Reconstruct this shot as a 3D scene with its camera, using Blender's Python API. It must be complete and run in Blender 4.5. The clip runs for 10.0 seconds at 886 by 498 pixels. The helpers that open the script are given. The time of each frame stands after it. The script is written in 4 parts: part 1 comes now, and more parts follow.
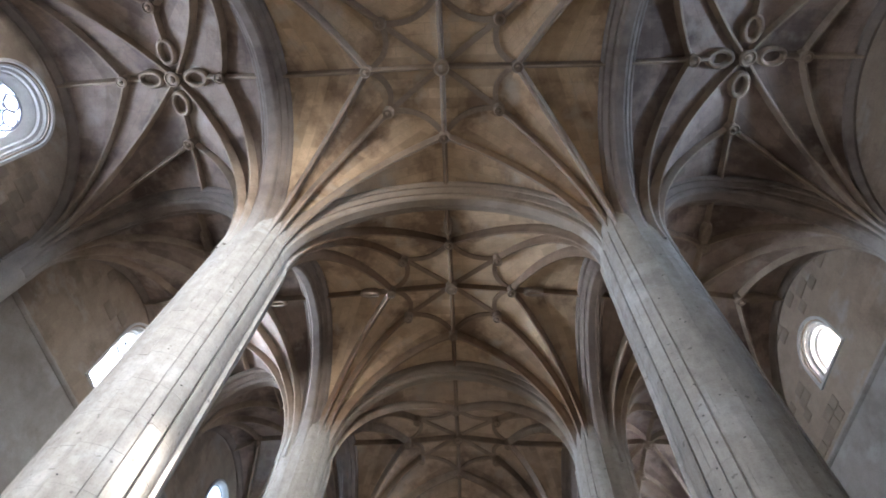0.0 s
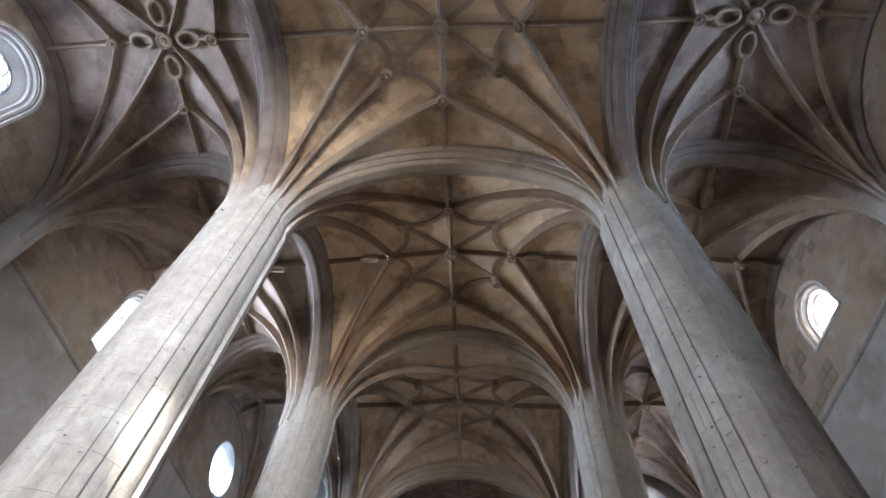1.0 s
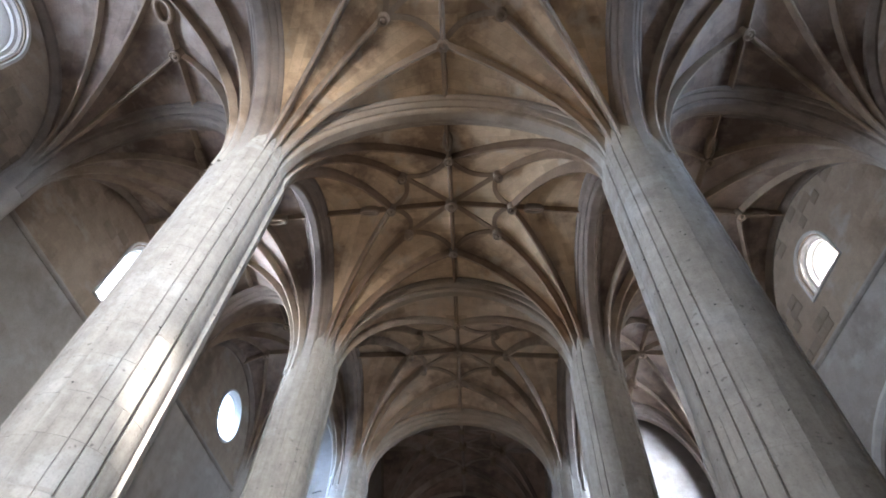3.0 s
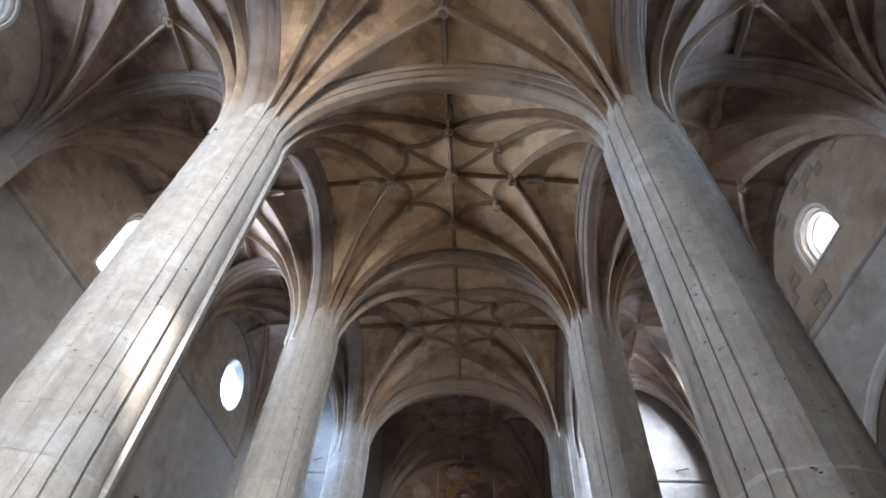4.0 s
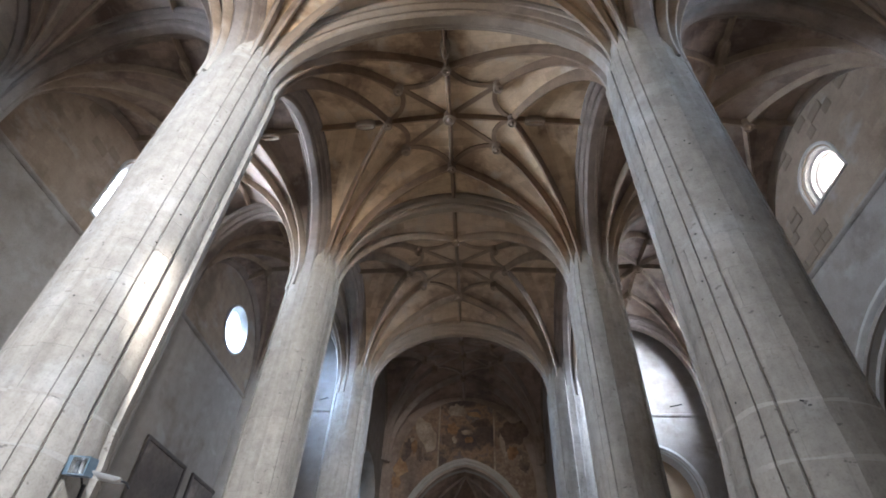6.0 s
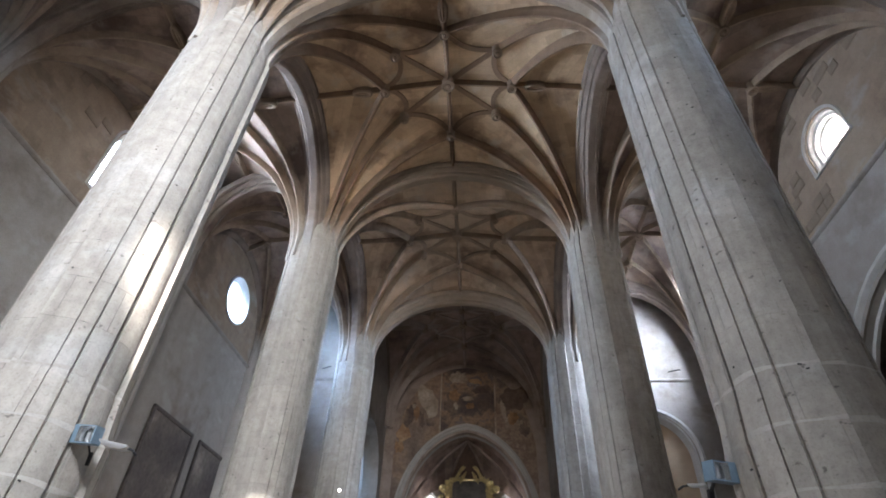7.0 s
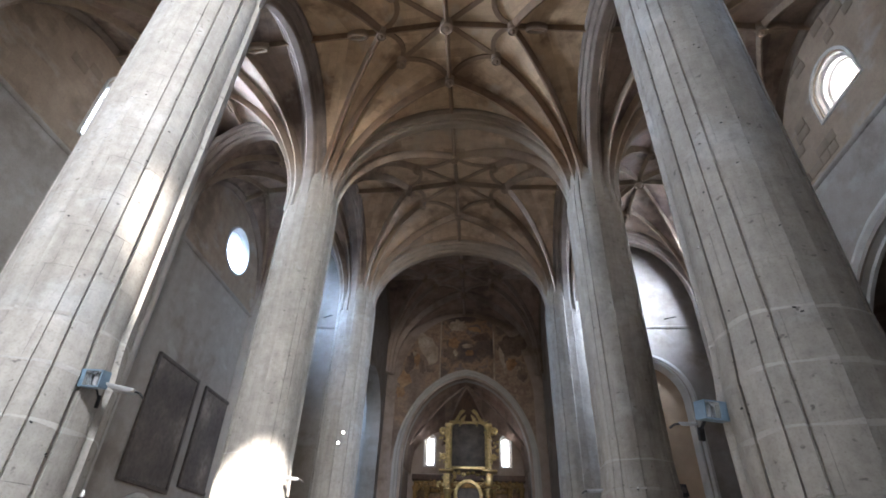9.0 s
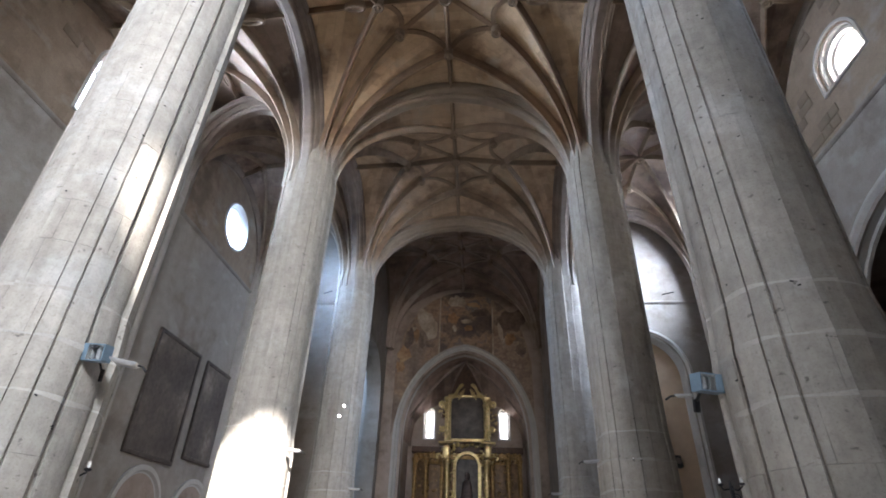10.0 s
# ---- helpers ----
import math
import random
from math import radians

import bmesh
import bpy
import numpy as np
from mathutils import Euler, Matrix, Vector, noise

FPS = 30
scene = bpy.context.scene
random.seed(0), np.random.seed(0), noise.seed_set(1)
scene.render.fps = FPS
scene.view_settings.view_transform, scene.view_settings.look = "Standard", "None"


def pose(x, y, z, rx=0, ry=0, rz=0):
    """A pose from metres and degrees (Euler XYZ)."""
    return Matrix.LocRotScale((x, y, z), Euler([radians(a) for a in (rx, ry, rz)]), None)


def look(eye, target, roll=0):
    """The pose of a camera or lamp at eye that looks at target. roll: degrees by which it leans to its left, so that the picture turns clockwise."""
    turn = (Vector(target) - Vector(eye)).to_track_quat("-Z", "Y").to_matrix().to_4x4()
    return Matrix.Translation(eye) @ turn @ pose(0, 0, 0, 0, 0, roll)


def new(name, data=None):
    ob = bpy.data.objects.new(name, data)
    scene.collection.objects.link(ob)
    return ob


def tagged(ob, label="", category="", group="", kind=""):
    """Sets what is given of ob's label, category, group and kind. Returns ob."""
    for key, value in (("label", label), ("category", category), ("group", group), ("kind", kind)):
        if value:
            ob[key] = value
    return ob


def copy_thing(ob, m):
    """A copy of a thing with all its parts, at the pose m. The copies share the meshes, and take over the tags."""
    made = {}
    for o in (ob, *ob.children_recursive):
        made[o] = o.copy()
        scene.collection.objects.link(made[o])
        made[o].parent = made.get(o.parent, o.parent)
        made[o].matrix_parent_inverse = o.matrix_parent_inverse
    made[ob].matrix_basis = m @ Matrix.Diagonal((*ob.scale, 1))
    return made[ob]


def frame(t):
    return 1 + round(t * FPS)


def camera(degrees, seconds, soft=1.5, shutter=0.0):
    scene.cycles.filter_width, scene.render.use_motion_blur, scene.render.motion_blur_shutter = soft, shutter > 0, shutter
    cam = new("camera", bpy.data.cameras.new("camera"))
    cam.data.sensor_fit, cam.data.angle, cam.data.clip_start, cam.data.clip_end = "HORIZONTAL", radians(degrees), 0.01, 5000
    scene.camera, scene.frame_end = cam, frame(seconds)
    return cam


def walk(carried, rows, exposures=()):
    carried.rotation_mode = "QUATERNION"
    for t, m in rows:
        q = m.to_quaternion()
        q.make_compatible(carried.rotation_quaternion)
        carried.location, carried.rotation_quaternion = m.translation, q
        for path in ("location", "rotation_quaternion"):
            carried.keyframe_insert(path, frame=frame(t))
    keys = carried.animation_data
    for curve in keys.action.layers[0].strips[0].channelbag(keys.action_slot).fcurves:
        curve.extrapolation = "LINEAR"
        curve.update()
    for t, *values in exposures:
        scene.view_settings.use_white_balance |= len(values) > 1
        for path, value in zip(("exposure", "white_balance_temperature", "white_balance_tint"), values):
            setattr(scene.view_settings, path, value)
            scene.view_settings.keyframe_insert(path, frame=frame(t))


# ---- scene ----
EXPOSURE = 2.78
cam = camera(81.11, 10.0, soft=1.8)
ROWS = [  # seconds, place, turn
    (0.0, 0.827, -0.216, 1.613, 150.35, -2.89, 2.56),
    (0.5, 0.820, -0.188, 1.618, 148.50, -2.84, 2.56),
    (1.0, 0.827, -0.164, 1.617, 146.71, -2.76, 2.71),
    (1.5, 0.839, -0.132, 1.617, 145.25, -2.72, 2.85),
    (2.0, 0.842, -0.116, 1.624, 143.99, -2.69, 2.89),
    (2.5, 0.836, -0.104, 1.623, 142.89, -2.68, 2.93),
    (4.0, 0.829, -0.049, 1.618, 138.57, -2.76, 2.77),
    (4.5, 0.844, -0.027, 1.617, 137.15, -2.76, 2.83),
    (5.0, 0.846, -0.024, 1.632, 135.82, -2.64, 2.96),
    (5.5, 0.861, 0.010, 1.633, 134.30, -2.56, 3.08),
    (7.0, 0.885, 0.083, 1.652, 129.20, -1.99, 3.66),
    (7.5, 0.887, 0.106, 1.642, 127.86, -1.91, 3.73),
    (8.0, 0.888, 0.114, 1.641, 126.45, -1.86, 3.76),
    (8.5, 0.890, 0.130, 1.626, 125.13, -1.83, 3.77),
    (9.0, 0.896, 0.139, 1.626, 123.79, -1.76, 3.77),
    (9.5, 0.889, 0.139, 1.625, 122.52, -1.69, 3.74),
    (10.0, 0.894, 0.145, 1.609, 121.18, -1.64, 3.73),
]
walk(cam, [(t, pose(x, y, z, rx, ry, rz)) for t, x, y, z, rx, ry, rz in ROWS], exposures=[(0.0, EXPOSURE, 6400, 14.0), (10.0, EXPOSURE, 6400, 14.0)])

# ---- world, sun and daylight ----
world = bpy.data.worlds.new("sky")
scene.world = world
world.use_nodes = True
wn = world.node_tree
sky = wn.nodes.new("ShaderNodeTexSky")
sky.sky_type, sky.sun_disc = "NISHITA", False
SUN_DIR = Vector((-0.244, 1.0, -0.5)).normalized()   # the way the sunlight goes
sky.sun_elevation = math.asin(-SUN_DIR.z)
sky.sun_rotation = math.atan2(-SUN_DIR.x, -SUN_DIR.y)
wn.links.new(sky.outputs[0], wn.nodes["Background"].inputs[0])
wn.nodes["Background"].inputs[1].default_value = 0.15
sun = new("sun", bpy.data.lights.new("sun", "SUN"))
sun.data.energy, sun.data.angle, sun.data.color = 5.0, radians(1.4), (1.0, 0.95, 0.87)
sun.matrix_world = look((2, -30, 25), Vector((2, -30, 25)) + SUN_DIR)


def daylight(name, eye, target, w, h, watts, tint, spread=180):
    """Sky light that enters by a window's opening, or an added fill where none is seen."""
    lamp = new(name, bpy.data.lights.new(name, "AREA"))
    lamp.data.shape, lamp.data.size, lamp.data.size_y = "RECTANGLE", w, h
    lamp.data.energy, lamp.data.color, lamp.data.spread = watts, tint, radians(spread)
    lamp.matrix_world = look(eye, target)
    return lamp


BLUE, PALE, DEEP = (0.66, 0.79, 1.0), (1.0, 0.947, 0.925), (0.42, 0.64, 1.0)

daylight("rose_light", (1.7, -8.8, 12.75), (-8.2, 4.3, 5.4), 3.6, 3.6, 310, (0.86, 0.93, 1.0), 92)
daylight("window_light_a", (-10.85, 2.6, 13.0), (0, 2.6, 14.0), 2.6, 3.4, 240, (0.6, 0.76, 1.0), 120)
daylight("window_light_b", (-10.85, 10.0, 13.0), (3, 9.9, 14.4), 2.4, 3.2, 270, (0.66, 0.8, 1.0), 90)
daylight("window_light_c", (-9.62, 16.5, 12.7), (-6.2, 19.7, 11.3), 2.0, 2.0, 150, DEEP, 75)
daylight("window_light_d", (10.85, 9.4, 12.9), (0, 10.5, 14.5), 2.2, 2.2, 270, PALE)
daylight("window_light_e", (10.85, 2.21, 12.7), (4.2, 4.6, 11.5), 1.6, 1.4, 170, (0.5, 0.7, 1.0), 150)
daylight("window_light_f", (10.85, 16.6, 12.7), (7.2, 19.7, 11.0), 3.0, 2.2, 240, BLUE, 110)
# added lamp at an unseen window, beam narrowed to favour the left piers
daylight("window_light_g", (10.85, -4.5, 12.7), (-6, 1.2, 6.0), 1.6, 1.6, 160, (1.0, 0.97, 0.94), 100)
daylight("apse_light_a", (-1.9, 29.75, 8.2), (0, 24, 7), 0.7, 1.9, 15, PALE)
daylight("apse_light_b", (2.12, 29.75, 8.2), (0, 24, 7), 0.7, 1.9, 15, PALE)
# added lamp for the passage's blue light; no window is built there
daylight("passage_light", (-5.6, 24.0, 11.6), (-5.5, 25.0, 4.0), 1.6, 4.0, 70, DEEP)

# ---- plan ----
BAY, Y1 = 6.705, 2.21            # bay length, middle of the first bay
ROW = [Y1 + BAY * (k - 0.5) for k in range(-1, 5)]   # pier rows: -7.85 .. 25.68
PX, PR = 4.25, 0.71               # pier axis, pier radius
WALL = 9.7                       # inner face of the aisle walls
NEAR = 8.5                       # inner face of the wall of the last aisle bay
SPRING = 11.3
TOP = 16.3
CZ = 10.85                       # string course


# ---- materials ----
def nodes_of(name):
    m = bpy.data.materials.new(name)
    m.use_nodes = True
    nt = m.node_tree
    return m, nt, nt.nodes["Principled BSDF"]


def ramp(nt, src, stops):
    r = nt.nodes.new("ShaderNodeValToRGB")
    el = r.color_ramp.elements
    while len(el) < len(stops):
        el.new(0.5)
    for e, (p, c) in zip(el, stops):
        e.position, e.color = p, (c if len(c) == 4 else (*c, 1))
    nt.links.new(src, r.inputs[0])
    return r.outputs[0]


def mix(nt, fac, a, b, kind="MIX"):
    n = nt.nodes.new("ShaderNodeMix")
    n.data_type, n.blend_type = "RGBA", kind
    for sock, val in ((n.inputs[0], fac), (n.inputs[6], a), (n.inputs[7], b)):
        if hasattr(val, "links"):
            nt.links.new(val, sock)
        else:
            sock.default_value = val if sock.type == "VALUE" else (*val, 1)
    return n.outputs[2]


def noise_of(nt, vec, scale, detail=6.0, rough=0.6):
    n = nt.nodes.new("ShaderNodeTexNoise")
    n.inputs["Scale"].default_value, n.inputs["Detail"].default_value, n.inputs["Roughness"].default_value = scale, detail, rough
    if vec is not None:
        nt.links.new(vec, n.inputs["Vector"])
    return n.outputs[0]


def stretch(nt, vec, s):
    n = nt.nodes.new("ShaderNodeMapping")
    n.inputs["Scale"].default_value = s
    nt.links.new(vec, n.inputs["Vector"])
    return n.outputs[0]


def bump(nt, bsdf, height, strength, distance=0.02):
    b = nt.nodes.new("ShaderNodeBump")
    b.inputs["Strength"].default_value, b.inputs["Distance"].default_value = strength, distance
    nt.links.new(height, b.inputs["Height"])
    nt.links.new(b.outputs[0], bsdf.inputs["Normal"])


def place_of(nt):
    """World place, so that grain keeps its real size and repeats nowhere."""
    return nt.nodes.new("ShaderNodeNewGeometry").outputs["Position"]


def stone(name, light, dark, stain, stain_from=0.5, streak=(1, 1, 1), rough=0.85, bricks=None, grain=0.35, pale=None, spread=0.12, pits=0.0, courses=(0.35, 1.0), lit_springer=None):
    m, nt, b = nodes_of(name)
    p = place_of(nt)
    big = noise_of(nt, stretch(nt, p, streak), 0.55, 5, 0.62)
    mid = noise_of(nt, stretch(nt, p, streak), 2.6, 6, 0.65)
    fine = noise_of(nt, p, 38, 5, 0.7)
    col = mix(nt, ramp(nt, mid, [(0.3, (0, 0, 0)), (0.7, (1, 1, 1))]), light, dark)
    height = fine
    if bricks:
        uv = nt.nodes.new("ShaderNodeTexCoord").outputs["UV"]
        k = nt.nodes.new("ShaderNodeTexBrick")
        nt.links.new(uv, k.inputs["Vector"])
        k.inputs["Scale"].default_value = 1.0
        k.inputs["Brick Width"].default_value, k.inputs["Row Height"].default_value = bricks
        k.inputs["Mortar Size"].default_value, k.inputs["Mortar Smooth"].default_value = 0.012, 0.6
        k.inputs["Color1"].default_value, k.inputs["Color2"].default_value = (0.5, 0.46, 0.43, 1), (1.15, 1.11, 1.08, 1)
        k.inputs["Mortar"].default_value = (0.86, 0.85, 0.84, 1)
        k.inputs["Bias"].default_value = 0.3
        shade = mix(nt, ramp(nt, big, [(0.34, (courses[0],) * 3), (0.6, (courses[1],) * 3)]), (1, 1, 1), k.outputs["Color"])
        col = mix(nt, 1.0, col, shade, "MULTIPLY")
    patch = ramp(nt, big, [(stain_from, (0, 0, 0)), (stain_from + spread, (1, 1, 1))])
    col = mix(nt, patch, col, mix(nt, 0.75, col, stain, "MIX"))
    if pale:
        other = noise_of(nt, stretch(nt, p, (1.3, 0.9, 1.7)), 0.8, 4, 0.6)
        col = mix(nt, ramp(nt, other, [(0.56, (0, 0, 0)), (0.68, (0.7, 0.7, 0.7))]), col, pale)
    speck = ramp(nt, fine, [(0.25, (0.72, 0.72, 0.72)), (0.5, (1, 1, 1))])
    col = mix(nt, 1.0, col, speck, "MULTIPLY")
    height = mix(nt, 0.45, fine, mid)
    if pits:
        hole = ramp(nt, noise_of(nt, stretch(nt, p, (1, 1, 1.4)), 9, 3, 0.55), [(0.66, (1, 1, 1)), (0.72, (1 - pits, 1 - pits, 1 - pits))])
        drip = ramp(nt, noise_of(nt, stretch(nt, p, (5, 5, 0.28)), 1.5, 5, 0.6), [(0.34, (0.88, 0.875, 0.865)), (0.56, (1, 1, 1)), (0.7, (1.05, 1.05, 1.05))])
        cloud = ramp(nt, noise_of(nt, p, 5.5, 6, 0.68), [(0.32, (0.83, 0.83, 0.82)), (0.6, (1.05, 1.05, 1.05))])
        for layer in (hole, drip, cloud):
            col = mix(nt, 1.0, col, layer, "MULTIPLY")
        height = mix(nt, 0.6, height, hole)
    if lit_springer:
        # pale pier stone lowest, mixed with the brighter light there, put into the colour
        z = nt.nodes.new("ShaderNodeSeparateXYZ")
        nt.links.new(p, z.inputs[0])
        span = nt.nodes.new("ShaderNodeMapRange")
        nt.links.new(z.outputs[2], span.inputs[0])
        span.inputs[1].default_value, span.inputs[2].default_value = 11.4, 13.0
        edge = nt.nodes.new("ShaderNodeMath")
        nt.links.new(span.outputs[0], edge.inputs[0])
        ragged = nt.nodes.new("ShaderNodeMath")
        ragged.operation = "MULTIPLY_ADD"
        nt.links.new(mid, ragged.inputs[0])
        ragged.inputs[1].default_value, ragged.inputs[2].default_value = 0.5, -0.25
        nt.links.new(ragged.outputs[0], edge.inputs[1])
        low = mix(nt, ramp(nt, mid, [(0.3, (0, 0, 0)), (0.7, (1, 1, 1))]), lit_springer, tuple(0.82 * c for c in lit_springer))
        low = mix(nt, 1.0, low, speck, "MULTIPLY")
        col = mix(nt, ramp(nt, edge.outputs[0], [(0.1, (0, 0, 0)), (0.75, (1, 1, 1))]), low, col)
    info = nt.nodes.new("ShaderNodeObjectInfo").outputs["Random"]
    col = mix(nt, 1.0, col, ramp(nt, info, [(0, (0.95, 0.95, 0.95)), (1, (1.03, 1.025, 1.02))]), "MULTIPLY")
    nt.links.new(col, b.inputs["Base Color"])
    b.inputs["Roughness"].default_value = rough
    b.inputs["Specular IOR Level"].default_value = 0.3
    bump(nt, b, height, grain, 0.015)
    return m


def plain(name, col, rough=0.6, metal=0.0, vary=0.25, scale=6, relief=0.15):
    m, nt, b = nodes_of(name)
    p = place_of(nt)
    n = noise_of(nt, p, scale)
    f = noise_of(nt, p, scale * 9)
    lo = tuple(c * (1 - vary) for c in col)
    hi = tuple(min(1, c * (1 + vary)) for c in col)
    nt.links.new(mix(nt, ramp(nt, n, [(0.3, (0, 0, 0)), (0.7, (1, 1, 1))]), lo, hi), b.inputs["Base Color"])
    b.inputs["Roughness"].default_value, b.inputs["Metallic"].default_value = rough, metal
    bump(nt, b, f, relief, 0.005)
    return m


M_WEB = stone("vault_stone", (0.61, 0.452, 0.293), (0.455, 0.333, 0.214), (0.15, 0.089, 0.057), 0.51, bricks=(0.75, 0.26), pale=(0.5, 0.42, 0.32))
M_WEBC = stone("grey_brown_vault_stone", (0.58, 0.445, 0.318), (0.43, 0.328, 0.235), (0.16, 0.108, 0.078), 0.51, bricks=(0.75, 0.26), pale=(0.48, 0.4, 0.31))
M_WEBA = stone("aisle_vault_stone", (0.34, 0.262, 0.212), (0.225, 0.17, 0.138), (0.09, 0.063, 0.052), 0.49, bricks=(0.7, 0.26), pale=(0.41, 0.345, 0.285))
M_DARKWEB = stone("smoked_painted_vault", (0.4, 0.3, 0.25), (0.25, 0.185, 0.155), (0.1, 0.072, 0.06), 0.46, bricks=(0.8, 0.4), spread=0.2)
M_RIB = stone("rib_stone", (0.37, 0.285, 0.21), (0.26, 0.195, 0.142), (0.145, 0.102, 0.07), 0.54, lit_springer=(0.48, 0.45, 0.41))
M_REDRIB = stone("red_brown_rib_stone", (0.29, 0.197, 0.128), (0.205, 0.138, 0.09), (0.12, 0.079, 0.05), 0.54, lit_springer=(0.48, 0.45, 0.41))
M_ARCH = stone("arch_stone", (0.33, 0.267, 0.205), (0.25, 0.197, 0.148), (0.16, 0.116, 0.082), 0.57, lit_springer=(0.48, 0.45, 0.41))
M_ARCHA = stone("aisle_arch_stone", (0.26, 0.21, 0.172), (0.19, 0.15, 0.123), (0.115, 0.086, 0.068), 0.52, lit_springer=(0.4, 0.37, 0.335))
M_PIER = stone("pier_stone", (0.46, 0.432, 0.386), (0.37, 0.344, 0.308), (0.28, 0.25, 0.22), 0.58, streak=(1, 1, 0.35), pale=(0.52, 0.51, 0.485), pits=0.5, grain=0.5)
M_MORTAR = stone("pale_mortar", (0.54, 0.52, 0.485), (0.44, 0.42, 0.385), (0.36, 0.335, 0.3), 0.5)
M_WALL = stone("wall_plaster", (0.35, 0.318, 0.282), (0.28, 0.25, 0.22), (0.2, 0.168, 0.14), 0.53, pale=(0.39, 0.37, 0.34))
M_UPPER = stone("bare_wall_stone", (0.35, 0.275, 0.205), (0.265, 0.206, 0.152), (0.16, 0.116, 0.084), 0.54, bricks=(0.52, 0.29), pale=(0.38, 0.35, 0.31), courses=(0.02, 0.5))
M_ASHLAR = stone("ashlar_stone", (0.27, 0.212, 0.158), (0.21, 0.164, 0.122), (0.14, 0.106, 0.078), 0.52)
M_TRIM = stone("dressed_stone", (0.55, 0.54, 0.51), (0.46, 0.44, 0.41), (0.33, 0.3, 0.26), 0.6)
M_FLOOR = stone("floor_slabs", (0.56, 0.5, 0.43), (0.46, 0.41, 0.35), (0.34, 0.29, 0.24), 0.55, rough=0.55)
M_CHANCEL = stone("chancel_plaster", (0.42, 0.34, 0.285), (0.33, 0.262, 0.215), (0.19, 0.142, 0.112), 0.5)
M_BEIGE = plain("chapel_plaster", (0.5, 0.37, 0.25), 0.8, vary=0.12, scale=2)
M_DARK = plain("dark_canvas", (0.085, 0.068, 0.056), 0.5, vary=0.6, scale=2.2)
M_GOLD = plain("gilded_wood", (0.62, 0.49, 0.24), 0.3, 0.85, vary=0.35, scale=9, relief=0.6)
M_OLDGOLD = plain("dull_gilding", (0.3, 0.185, 0.07), 0.42, 0.55, vary=0.5, scale=7, relief=0.6)
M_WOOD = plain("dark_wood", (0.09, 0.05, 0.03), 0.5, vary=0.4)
M_STEEL = plain("grey_lamp_housing", (0.2, 0.29, 0.37), 0.4, 0.3, vary=0.12, scale=20)
M_LAMP = plain("pale_grey_lamp_metal", (0.5, 0.51, 0.52), 0.35, 0.5, vary=0.12, scale=20)
M_CHROME = plain("lamp_reflector", (0.75, 0.78, 0.8), 0.18, 0.95, vary=0.1)
M_IRON = plain("black_iron", (0.02, 0.02, 0.022), 0.5, 0.4)
M_LEAD = plain("dark_stone_tracery", (0.2, 0.2, 0.23), 0.8)
M_WHITE = plain("white_bulb", (0.85, 0.85, 0.82), 0.3, vary=0.05)
M_FABRIC = plain("statue_wood", (0.1, 0.07, 0.06), 0.6, vary=0.4)


def glass_mat():
    m, nt, b = nodes_of("window_glass")
    t = nt.nodes.new("ShaderNodeBsdfTransparent")
    t.inputs[0].default_value = (0.93, 0.96, 1.0, 1)
    d = nt.nodes.new("ShaderNodeBsdfTranslucent")
    d.inputs[0].default_value = (0.9, 0.92, 0.95, 1)
    dust = nt.nodes.new("ShaderNodeMixShader")
    nt.links.new(ramp(nt, noise_of(nt, place_of(nt), 3, 4), [(0.3, (0.35, 0.35, 0.35)), (0.7, (0.55, 0.55, 0.55))]), dust.inputs[0])
    nt.links.new(t.outputs[0], dust.inputs[1])
    nt.links.new(d.outputs[0], dust.inputs[2])
    g = nt.nodes.new("ShaderNodeBsdfGlossy")
    g.inputs["Roughness"].default_value = 0.08
    x = nt.nodes.new("ShaderNodeMixShader")
    x.inputs[0].default_value = 0.06
    nt.links.new(dust.outputs[0], x.inputs[1])
    nt.links.new(g.outputs[0], x.inputs[2])
    nt.links.new(x.outputs[0], nt.nodes["Material Output"].inputs[0])
    return m


M_GLASS = glass_mat()


# ---- mesh helpers ----
def sharpen(bm, deg=32):
    bm.normal_update()
    for f in bm.faces:
        f.smooth = True
    for e in bm.edges:
        e.smooth = len(e.link_faces) == 2 and e.calc_face_angle(0) < radians(deg)


def mesh_of(name, bm, material, sharp=True):
    if sharp:
        sharpen(bm)
    me = bpy.data.meshes.new(name)
    bm.to_mesh(me)
    bm.free()
    me.materials.append(material)
    return me


def part(name, bm, material, parent, label=""):
    me = bm if isinstance(bm, bpy.types.Mesh) else mesh_of(name, bm, material)
    ob = new(name, me)
    ob.parent = parent
    if label:
        tagged(ob, label)
    return ob


def thing(name, m, label, category, group="", kind=""):
    ob = new(name)
    ob.empty_display_size = 0.3
    ob.matrix_basis = m
    return tagged(ob, label, category, group, kind)


def box(bm, c, s, m=None, bevel=0.0):
    r = bmesh.ops.create_cube(bm, size=1.0)
    vs = r["verts"]
    bmesh.ops.scale(bm, vec=s, verts=vs)
    if bevel:
        es = {e for v in vs for e in v.link_edges}
        r = bmesh.ops.bevel(bm, geom=list(es), offset=bevel, segments=2, affect="EDGES", profile=0.5)
        vs = list({v for f in r["faces"] for v in f.verts} | {v for v in vs if v.is_valid})
    bmesh.ops.translate(bm, vec=c, verts=vs)
    if m is not None:
        bmesh.ops.transform(bm, matrix=m, verts=vs)
    return vs


